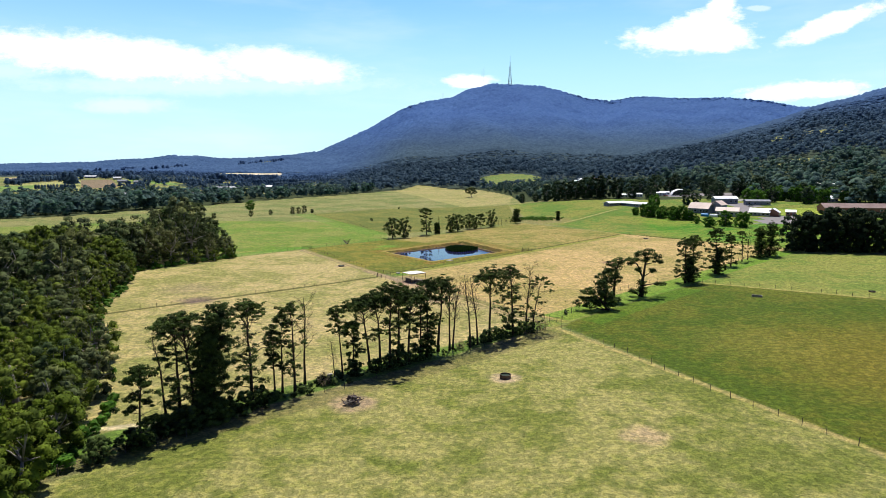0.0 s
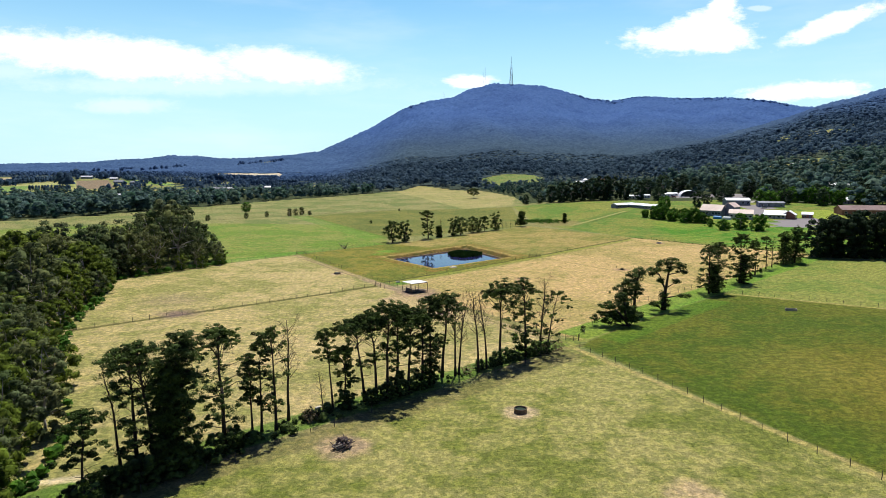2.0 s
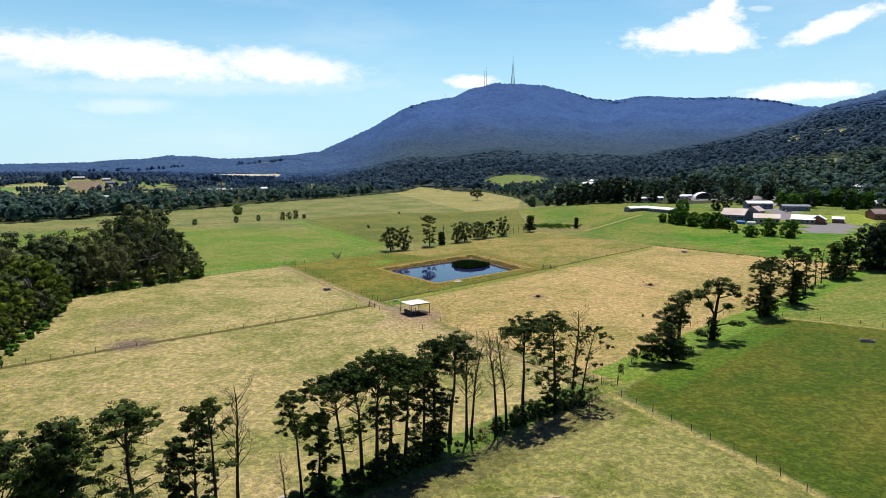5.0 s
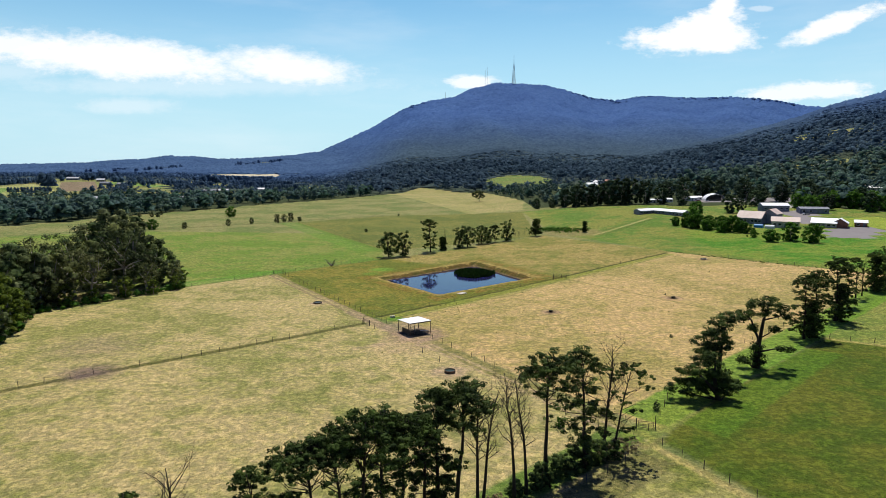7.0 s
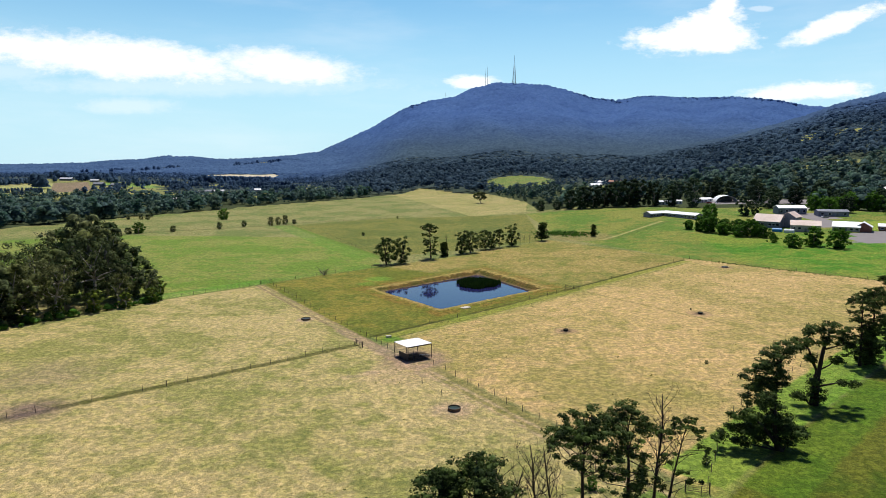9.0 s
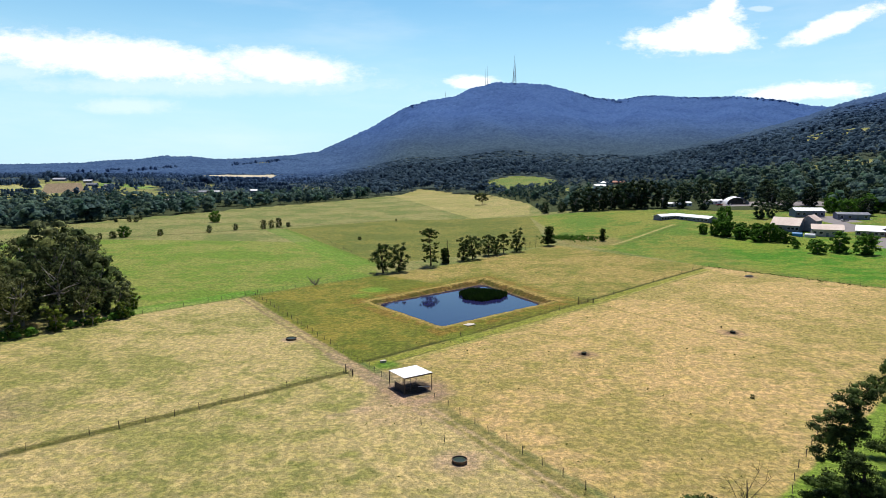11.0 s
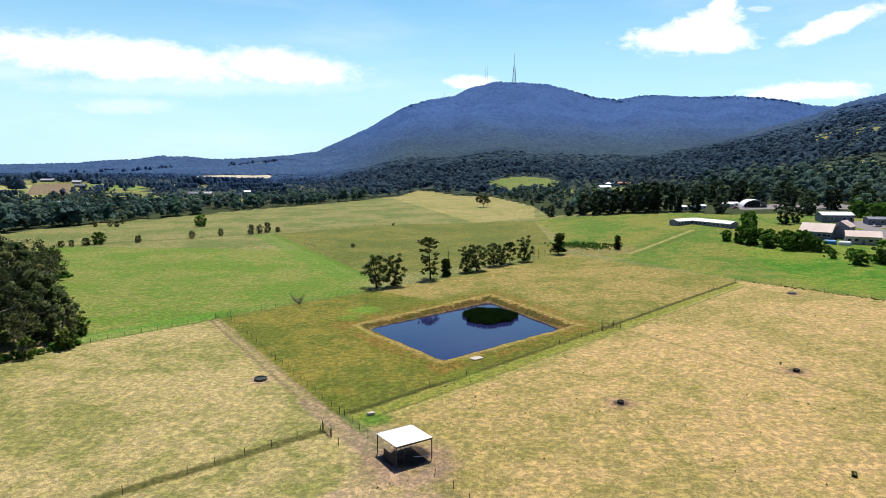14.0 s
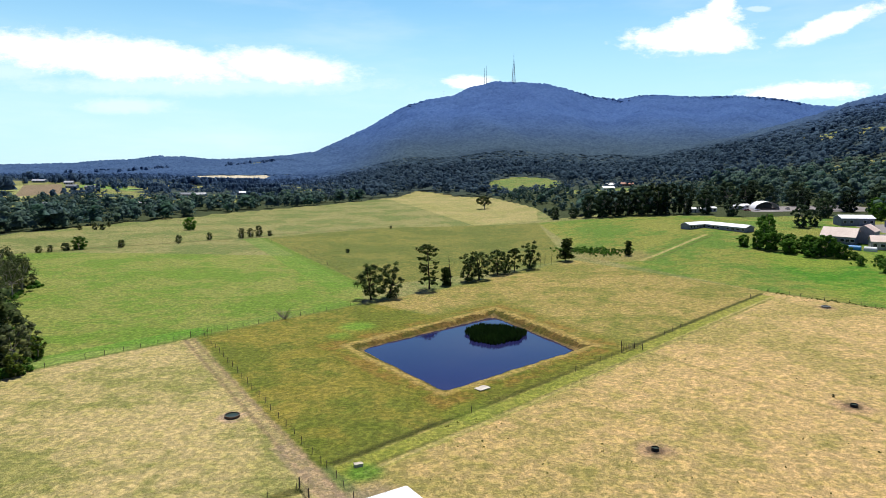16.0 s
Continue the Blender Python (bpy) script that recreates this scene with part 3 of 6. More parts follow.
# M_WOODS: the blue of distance haze is mixed into the leaf colours
M_WOODS = foliage_material("hazed_gum_leaves", (0.025, 0.050, 0.058), (0.094, 0.152, 0.142), 0.18, 0.8)
M_BRUSH = foliage_material("dry_brush", (0.15, 0.115, 0.070), (0.30, 0.23, 0.14), 0.25)
M_BARK = bark_material("pine_bark", (0.016, 0.013, 0.011), (0.060, 0.048, 0.040))
M_DEAD = bark_material("dead_wood", (0.11, 0.095, 0.08), (0.27, 0.24, 0.21))
M_GUMBARK = bark_material("gum_bark", (0.18, 0.15, 0.13), (0.48, 0.44, 0.39))


def pine_tree(x, y, tall, kind, seed, wide=1.0, lean=(0.0, 0.0), group="pines along the lane", low=None, leaf=0.145, per=34):
    """Old pine: tapering trunk with bare limbs, ragged flat tufts of needles. kind: tall, flat, dense, thin or bare."""
    rng = np.random.default_rng(seed)
    labels = {"tall": "old tall dark pine with ragged tiers of needles", "flat": "old pine with bare trunk and flat umbrella crown",
              "dense": "dense dark pine with foliage almost to the ground", "thin": "thin straggly pine with sparse tufts on bare limbs",
              "bare": "dead leafless pine with grey bare branches"}
    ob = thing("pine_tree", x, y, height(x, y) - 0.15, labels[kind] + " in the windbreak", "tree", group)
    wood, crown = Shape(), Shape()
    steps = 9
    bend = rng.normal(0, 0.010 * tall, (steps, 2)).cumsum(0) * np.linspace(0, 1, steps)[:, None]
    stem = np.array([(bend[i, 0] + lean[0] * tall * (i / 8) ** 1.3, bend[i, 1] + lean[1] * tall * (i / 8) ** 1.3, tall * 0.96 * i / 8) for i in range(steps)])
    girth = 0.0185 * tall * (0.78 if kind in ("thin", "bare") else 1.0)
    wood.tube(stem, [girth * (1.35 if i == 0 else 1) * (1 - 0.86 * i / 8) for i in range(steps)], 7)

    def on_stem(f):
        i = min(int(f * 8), 7)
        return stem[i] * (1 - (f * 8 - i)) + stem[i + 1] * (f * 8 - i)

    tufts, spans = [], []

    def limb(f, tip, thick, twigs=1):
        p = on_stem(f)
        knee = p * 0.5 + tip * 0.5 + rng.normal(0, 0.10 * np.linalg.norm(tip - p), 3)
        wood.tube([p, knee, tip], [thick, thick * 0.65, thick * 0.22], 4)
        for _ in range(twigs):
            side = knee + (tip - knee) * rng.uniform(0.0, 0.8)
            wood.tube([side, side + rng.normal(0, 0.22 * np.linalg.norm(tip - p), 3) + (0, 0, 0.12 * np.linalg.norm(tip - p))], [thick * 0.4, thick * 0.1], 3)
        return knee

    def tuft(c, size, tall_ratio=0.5):
        for _ in range(3):
            tufts.append(c + rng.normal(0, 0.66 * size, 3) * (1, 1, 0.5))
            spans.append((size * 0.72, size * 0.72, size * 0.72 * tall_ratio))

    start = {"tall": 0.25, "flat": 0.55, "dense": 0.06, "thin": 0.30, "bare": 0.40}[kind] if low is None else low
    # domed crown at the top
    dome = {"tall": 34, "flat": 60, "dense": 26, "thin": 17, "bare": 0}[kind]
    crown_r = {"tall": 0.145, "flat": 0.215, "dense": 0.16, "thin": 0.10, "bare": 0.1}[kind] * tall * wide
    for k in range(dome):
        r = crown_r * math.sqrt((k + 0.3) / dome) * rng.uniform(0.75, 1.15)
        a = k * 2.4 + rng.uniform(-0.5, 0.5)
        f = 0.99 - 0.12 * (r / crown_r) ** 2 - rng.uniform(0, 0.09 if kind != "flat" else 0.13)
        tip = np.array((stem[-1][0] + r * math.cos(a), stem[-1][1] + r * math.sin(a), tall * f))
        if k % 3 == 0:
            limb(max(start, f - 0.10 - 0.35 * r / tall), tip, girth * 0.2, 2)
        tuft(tip, rng.uniform(0.7, 1.2) * (0.042 if kind != "thin" else 0.034) * tall, 0.42)
    # limbs down the trunk
    tiers = {"tall": 30, "flat": 13, "dense": 46, "thin": 26, "bare": 30}[kind]
    span_r = {"tall": 0.17, "flat": 0.17, "dense": 0.20, "thin": 0.12, "bare": 0.125}[kind] * tall * wide
    for k in range(tiers):
        f = start + (0.90 - start) * ((k + rng.uniform(0, 0.9)) / tiers)
        if kind == "dense":
            reach = span_r * (1.05 - 0.45 * f) * rng.uniform(0.55, 1.15)
        elif kind == "flat":
            reach = span_r * rng.uniform(0.4, 1.0)
        else:
            reach = span_r * (0.65 + 0.5 * math.sin(math.pi * (1.0 - f))) * rng.uniform(0.4, 1.2)
        a = k * 2.4 + rng.uniform(-0.7, 0.7)
        rise = rng.uniform(0.7, 2.0) if kind == "bare" else rng.uniform(0.1, 0.6) if kind in ("flat", "thin") else rng.uniform(-0.25, 0.35)
        p = on_stem(f)
        tip = p + np.array((math.cos(a) * reach, math.sin(a) * reach, reach * rise))
        knee = limb(f, tip, girth * 0.26 * (1.1 - 0.6 * f), 7 if kind == "bare" else 3)
        if kind == "bare":
            continue
        leafy = {"tall": 0.85, "flat": 0.45, "dense": 1.0, "thin": 0.62}[kind]
        if rng.uniform() > leafy:
            continue
        size = rng.uniform(0.7, 1.2) * (0.044 if kind != "thin" else 0.036) * tall
        tuft(tip, size, 0.5)
        tuft(knee * 0.5 + tip * 0.5 + rng.normal(0, 0.4 * size, 3), size * 0.9, 0.5)
        if kind in ("dense", "tall"):
            tuft(tip + rng.normal(0, 0.9 * size, 3) * (1, 1, 0.5), size * 0.8, 0.5)
        if kind == "dense":
            tuft(knee + rng.normal(0, 0.5 * size, 3), size * 1.1, 0.7)
            tuft(p + (tip - p) * 0.25 + rng.normal(0, 0.5 * size, 3), size * 1.2, 0.8)
    part("trunk", wood.mesh("pine_trunk", M_BARK, True), ob)
    if tufts:
        crown.leaves(tufts, np.array(spans), per, leaf, rng, 0.3)
        lumps(crown, np.array(tufts[::2]), 0.66 * np.array(spans)[::2, 0], rng, 0.5)
        part("crown", crown.mesh("pine_crown", M_PINE, True), ob)
    return ob


def gum_meshes(seed, tall, wide, leaf=0.5, per=46, clumps=34, base=0.12, bark=None, leaf_mat=None, solid=0.76):
    """Trunk and crown of a broad leafy tree: billowing lumps of leaves with gaps."""
    rng = np.random.default_rng(seed)
    wood, crown = Shape(), Shape()
    fork = np.array((rng.normal(0, 0.03 * tall), rng.normal(0, 0.03 * tall), tall * 0.38))
    wood.tube([(0, 0, 0), fork * 0.5 + rng.normal(0, 0.02 * tall, 3) * (1, 1, 0), fork], [0.030 * tall, 0.024 * tall, 0.019 * tall], 7)
    centres, spans = [], []
    clumps = int(clumps * 1.25)
    for k in range(clumps):
        f = (k + 0.5) / clumps
        a = k * 2.4 + rng.uniform(-0.4, 0.4)
        z = base + (0.95 - base) * f
        r = wide * 0.5 * (math.sin(math.pi * min(0.97, 0.10 + 0.86 * (z - base) / (1 - base))) ** 0.65) * rng.uniform(0.35, 1.0)
        c = np.array((math.cos(a) * r, math.sin(a) * r, z * tall)) + rng.normal(0, 0.02 * tall, 3)
        s = rng.uniform(0.7, 1.3) * 0.122 * wide
        centres.append(c)
        spans.append((s, s, s * 0.72))
        if k % 3 == 0 and z > 0.3:
            knee = (fork + c) / 2 + rng.normal(0, 0.04 * tall, 3)
            wood.tube([fork, knee, c], [0.012 * tall, 0.008 * tall, 0.003 * tall], 4)
    crown.leaves(centres, np.array(spans), int(per * 1.4), leaf * 0.76, rng, 0.55)
    if solid:
        lumps(crown, np.array(centres), solid * np.array(spans)[:, 0], rng, 0.72)
    return wood.mesh("gum_trunk", bark or M_GUMBARK, True), crown.mesh("gum_crown", leaf_mat or M_GUM, True)


def broad_tree(x, y, scale, meshes, label, group="", name="gum_tree", turn=None, sink=0.1):
    ob = thing(name, x, y, height(x, y) - sink, label, "tree", group, random.uniform(0, 360) if turn is None else turn)
    ob.scale = (scale, scale, scale * random.uniform(0.9, 1.1))
    part("trunk", meshes[0], ob)
    part("crown", meshes[1], ob)
    return ob


# ---- windbreak of old pines across the middle of the farm ----
ROW = [
    (-44.7, 90.8, 12.5, "tall", 1.1, 0.0, 0.08), (-45.3, 101.0, 15.2, "bare", 0.6, -0.10, None), (-42.8, 100.6, 17.6, "tall", 0.95, -0.04, 0.10),
    (-40.4, 100.3, 18.9, "flat", 1.05, -0.03, 0.45), (-37.6, 101.4, 20.0, "dense", 0.72, 0.02, 0.05), (-38.6, 99.6, 15.0, "dense", 0.65, 0.0, 0.05), (-33.2, 107.7, 19.3, "tall", 1.1, -0.04, 0.12),
    (-30.3, 111.8, 13.6, "thin", 0.7, 0.0, 0.4), (-29.3, 113.3, 15.3, "thin", 1.0, -0.05, 0.25), (-27.0, 113.3, 17.9, "thin", 1.1, -0.03, 0.12), (-26.2, 117.9, 17.7, "bare", 1.0, 0.0, None),
    (-20.5, 118.0, 8.8, "bare", 1.0, -0.06, None), (-19.8, 122.9, 14.3, "thin", 1.1, -0.03, 0.55), (-18.0, 124.7, 11.0, "tall", 0.9, -0.02, 0.08),
    (-14.8, 126.6, 15.6, "flat", 1.2, -0.10, 0.30), (-12.8, 127.6, 16.6, "flat", 1.0, -0.03, 0.35), (-10.9, 128.5, 17.7, "flat", 1.15, 0.0, 0.45), (-9.3, 130.4, 17.4, "tall", 1.0, 0.04, 0.10),
    (-7.4, 132.4, 16.2, "flat", 0.9, 0.06, 0.5), (-4.8, 135.6, 15.3, "tall", 0.95, 0.0, 0.10), (-3.4, 137.3, 17.2, "tall", 0.85, 0.0, 0.15), (-1.1, 139.9, 17.8, "flat", 0.85, 0.03, 0.62),
    (1.5, 140.7, 17.5, "bare", 1.1, 0.03, None), (2.2, 141.2, 16.5, "bare", 0.8, 0.07, None), (6.2, 142.6, 17.6, "bare", 0.9, -0.03, None), (8.0, 144.8, 16.9, "bare", 0.7, -0.02, None), (11.0, 149.0, 17.9, "flat", 0.95, 0.0, 0.60),
    (16.9, 151.4, 17.7, "tall", 1.1, -0.03, 0.08), (20.3, 154.7, 17.6, "bare", 1.25, 0.04, None), (22.0, 155.5, 14.2, "thin", 2.0, 0.15, 0.10),
]
for i, (x, y, tall, kind, wide, lean, low) in enumerate(ROW):
    pine_tree(x, y, tall, kind, 100 + i, wide, (lean, 0.0), "pines along the lane", low)
EAST = [
    (82.8, 213.8, 9.5, "dense", 1.1, 0.0, 0.03), (98.8, 229.4, 10.0, "dense", 1.0, 0.0, 0.03), (81.4, 213.4, 15.2, "tall", 1.3, -0.04, 0.10), (84.2, 214.4, 16.1, "tall", 1.2, 0.02, 0.08), (97.9, 228.9, 17.0, "tall", 1.25, 0.0, 0.08), (110.0, 243.4, 12.4, "tall", 1.05, 0.0, 0.06),
    (119.6, 255.0, 13.0, "thin", 1.5, -0.04, 0.08), (123.0, 257.5, 12.0, "bare", 1.0, 0.0, None), (130.5, 263.5, 13.0, "dense", 1.15, 0.0, 0.03), (136.5, 266.5, 14.5, "dense", 1.2, 0.0, 0.03),
]
for i, (x, y, tall, kind, wide, lean, low) in enumerate(EAST):
    pine_tree(x, y, tall, kind, 200 + i, wide, (lean, 0.0), "pines along the east lane", low)
def padded_pine(x, y, trunks, pads, seed, label):
    """Old pine with flat pads of needles. trunks: lines of (dx, dy, z, radius); pads: dx, z, half width, half height."""
    rng = np.random.default_rng(seed)
    ob = thing("pine_tree", x, y, height(x, y) - 0.1, label, "tree", "pines along the east lane")
    wood, crown = Shape(), Shape()
    for line in trunks:
        wood.tube([p[:3] for p in line], [p[3] for p in line], 7)
    joints = np.array([p[:3] for line in trunks for p in line])
    centres, spans = [], []
    for dx, z, hw, hh in pads:
        c = np.array((dx, rng.uniform(-0.5, 0.5) * hw, z))
        gap = joints - c
        below = joints[np.argmin((gap ** 2).sum(1) + 50 * (gap[:, 2] > 0.5))]
        wood.tube([below, (below + c) / 2 + rng.normal(0, 0.3, 3), c], [0.16, 0.11, 0.05], 5)
        for _ in range(int(8 + 4.6 * hw * hh)):
            o = rng.normal(size=3)
            o *= rng.uniform(0.2, 1.0) ** 0.4 / np.linalg.norm(o)
            centres.append(c + o * (hw * 1.0, hw * 0.85, hh * 1.05))
            r = rng.uniform(0.6, 1.05)
            spans.append((r, r, r * 0.55))
    crown.leaves(centres, np.array(spans), 56, 0.17, rng, 0.3)
    lumps(crown, np.array(centres)[::2], 0.62 * np.array(spans)[::2, 0], rng, 0.55)
    part("trunk", wood.mesh("pine_trunk", M_BARK, True), ob)
    part("crown", crown.mesh("pine_crown", M_PINE, True), ob)


padded_pine(45.3, 175.6, [[(0.2, 0, 0, 0.45), (-0.4, 0.2, 3.5, 0.32), (-0.6, 0, 7.0, 0.12)], [(0.6, -0.3, 0, 0.35), (-1.5, 0.4, 3.0, 0.26), (-4.0, 0.2, 5.4, 0.10)]],
            [(-6.6, 2.4, 2.4, 1.7), (-4.8, 5.4, 2.8, 1.1), (-1.4, 3.4, 2.8, 2.3), (1.8, 2.4, 2.2, 1.8), (0.2, 5.6, 2.4, 1.8), (-3.6, 2.0, 2.6, 1.6), (0.2, 3.0, 2.6, 2.2), (-1.2, 7.4, 1.6, 1.0)], 811,
            "low spreading dark pine beside the lane")
padded_pine(50.0, 187.0, [[(0.4, 0, 0, 0.45), (0.6, 0.2, 5.5, 0.34), (1.0, 0, 9.5, 0.22), (2.0, 0, 12.4, 0.06)], [(0.6, 0, 4.5, 0.2), (-1.4, 0.3, 6.0, 0.14), (-3.2, 0.2, 6.8, 0.06)]],
            [(-3.0, 4.2, 2.1, 1.5), (-3.1, 6.8, 2.2, 1.4), (-0.8, 8.5, 2.5, 1.5), (0.5, 10.8, 2.2, 1.3), (2.1, 12.2, 1.8, 0.9), (1.8, 6.8, 1.3, 0.9), (-1.2, 5.6, 2.0, 1.6), (-1.5, 9.8, 1.8, 1.1)], 813,
            "old dark pine leaning beside the lane")
padded_pine(60.3, 192.4, [[(0.2, 0, 0, 0.5), (0.3, 0.2, 5, 0.4), (0.8, 0, 10, 0.28), (1.8, 0, 13.5, 0.08)], [(-0.5, 0.3, 0, 0.35), (0.3, 0.6, 6, 0.26), (-1.5, 0.4, 10, 0.16), (-3.2, 0.2, 11.4, 0.06)],
                          [(0.8, 0, 10, 0.2), (3.0, 0.3, 10.4, 0.1), (4.4, 0.3, 10.8, 0.05)], [(0.4, 0, 3.5, 0.2), (3.5, 0.2, 4.0, 0.12), (5.6, 0.2, 4.0, 0.05)]],
            [(0.2, 1.9, 1.7, 1.5), (-2.2, 1.8, 1.3, 0.8), (5.6, 4.0, 1.6, 0.5), (-0.2, 4.6, 1.1, 0.8), (1.8, 13.6, 2.4, 0.9), (-0.6, 12.9, 2.0, 0.9), (-3.0, 11.6, 1.7, 0.7), (4.0, 12.2, 1.8, 0.7),
             (4.8, 10.8, 1.3, 0.5), (0.6, 11.6, 1.5, 0.6), (-1.0, 8.4, 0.9, 0.5), (2.9, 8.2, 0.9, 0.4), (-4.0, 10.4, 1.1, 0.5)], 812, "old dark pine with flat spreading crown beside the lane")
lower = gum_meshes(712, 8.0, 11.5, 0.26, 56, 34, 0.0, M_BARK, M_PINE)
brush = gum_meshes(713, 8.0, 12.0, 0.24, 30, 30, 0.0, M_DEAD, M_BRUSH, 0.4)
for x, y, size in ((-48.5, 86.0, 0.42), (-40.4, 96.6, 0.5), (-37.0, 99.8, 0.5), (-33.4, 104.6, 0.42), (-38.2, 99.4, 0.5), (-35.4, 101.8, 0.42), (-41.6, 98.0, 0.42), (-45.8, 90.0, 0.38), (-31.8, 108.0, 0.36), (9.4, 146.0, 0.24), (17.6, 153.0, 0.22),
                   (-17.6, 123.2, 0.36), (-13.6, 125.6, 0.36), (-11.0, 127.8, 0.38), (-8.6, 130.0, 0.38), (-5.8, 133.2, 0.34), (-3.4, 136.2, 0.3), (15.4, 151.2, 0.40), (19.4, 153.4, 0.38), (10.4, 147.2, 0.34), (12.8, 149.4, 0.36), (6.6, 144.2, 0.28), (21.6, 154.6, 0.30), (-43.4, 95.0, 0.42)):
    broad_tree(x, y, size, lower, "dense dark shrub under the pine row", "shrubs under the pines", "shrub")
for x, y, size in ((20.2, 153.6, 0.28), (22.6, 155.2, 0.34), (25.0, 156.8, 0.26), (-22.5, 117.5, 0.28), (4.0, 141.5, 0.24)):
    broad_tree(x, y, size, brush, "dry grey-brown brush under the pine row", "dry brush under the pines", "shrub")
DAM_ROW = [
    (-9.5, 374.7, 16.4, "tall", 1.2, -0.03, 0.10), (-3.5, 381.5, 7.0, "dense", 1.3, 0.0, 0.05), (24.2, 409.0, 9.4, "tall", 1.5, 0.0, 0.15), (-2.0, 380.6, 11.5, "bare", 0.4, 0.0, None),
    (38.3, 421.0, 5.0, "bare", 0.8, 0.0, None), (41.5, 424.0, 4.8, "bare", 0.8, 0.0, None), (36.0, 419.0, 4.6, "bare", 0.8, 0.0, None), (48.9, 431.5, 10.2, "dense", 1.5, 0.10, 0.10),
]
for i, (x, y, tall, kind, wide, lean, low) in enumerate(DAM_ROW):
    pine_tree(x, y, tall, kind, 300 + i, wide, (lean, 0.0), "trees behind the dam", low, 0.26, 18)
round_pines = [gum_meshes(1600 + k, 10, w, 0.30, 50, 32, b, M_BARK, M_PINE, 0.62) for k, (w, b) in enumerate(((8.4, 0.10), (7.2, 0.06), (9.2, 0.08)))]
for x, y, tall, k in ((-28.0, 356.8, 11.6, 0), (-22.0, 360.0, 11.4, 1), (4.6, 389.0, 10.2, 1), (9.0, 392.0, 11.0, 0), (16.8, 402.1, 9.2, 2), (20.0, 404.0, 8.6, 1), (31.0, 413.8, 11.0, 1)):
    broad_tree(x, y, tall / 10, round_pines[k], "rounded dark pine with a short bare trunk behind the dam", "trees behind the dam", "pine_tree", 70 * k)

# dark cypress hedge at the east end
hedge_meshes = [gum_meshes(900 + k, 17, 12, 0.55, 46, 40, 0.03, M_BARK, M_CYPRESS) for k in range(3)]
for k in range(12):
    x, y = 153 + k * 5.4, 280 - k * 1.6
    broad_tree(x, y, 0.94 + 0.14 * ((k * 7) % 5) / 4, hedge_meshes[k % 3], "dense near-black cypress in an unbroken hedge", "cypress hedge", "cypress_tree")
    if k % 2:
        broad_tree(x + 3, y + 8, 1.08, hedge_meshes[(k + 1) % 3], "dense near-black cypress in an unbroken hedge", "cypress hedge", "cypress_tree")

# ---- gum woodland on the west side ----
gums = [gum_meshes(1000 + k, t, w, 0.46, 40, 32, b) for k, (t, w, b) in enumerate(((17, 13, 0.10), (15, 13, 0.05), (19, 13, 0.16), (16, 14, 0.08), (13, 12, 0.03)))]
brights = [gum_meshes(1100 + k, t, w, 0.44, 36, 28, 0.03, None, M_BRIGHT) for k, (t, w) in enumerate(((14, 12.5), (15, 12), (12, 11.5)))]
WOOD_EDGE = [(-49, 60), (-51, 80), (-54, 104), (-76, 142), (-87, 160), (-97, 184), (-106, 215), (-117, 246), (-107, 262), (-97, 275), (-91, 284), (-99, 300), (-115, 315), (-127, 325),
             (-138, 345), (-148, 378), (-162, 392), (-172, 384), (-158, 345), (-146, 312), (-143, 280), (-148, 262), (-190, 245), (-330, 225), (-330, 60)]


def edge_distance(x, y):
    best = 1e9
    for (ax, ay), (bx, by) in zip(WOOD_EDGE[:-3], WOOD_EDGE[1:-2]):
        k = min(1, max(0, ((x - ax) * (bx - ax) + (y - ay) * (by - ay)) / ((bx - ax) ** 2 + (by - ay) ** 2)))
        best = min(best, math.hypot(x - ax - k * (bx - ax), y - ay - k * (by - ay)))
    return best


open_gums = [gum_meshes(1300 + k, t, w, 0.36, 50, 24, 0.30, None, None, 0.35) for k, (t, w) in enumerate(((17, 13), (15, 12)))]
near_gums = [gum_meshes(1200 + k, t, w, 0.36, 52, 30, b) for k, (t, w, b) in enumerate(((15, 12, 0.04), (13, 12, 0.03)))]
near_brights = [gum_meshes(1250 + k, t, w, 0.34, 54, 30, 0.02, None, M_BRIGHT) for k, (t, w) in enumerate(((14, 12.5), (12, 11.5), (13, 12)))]
rng = np.random.default_rng(5)
placed = []
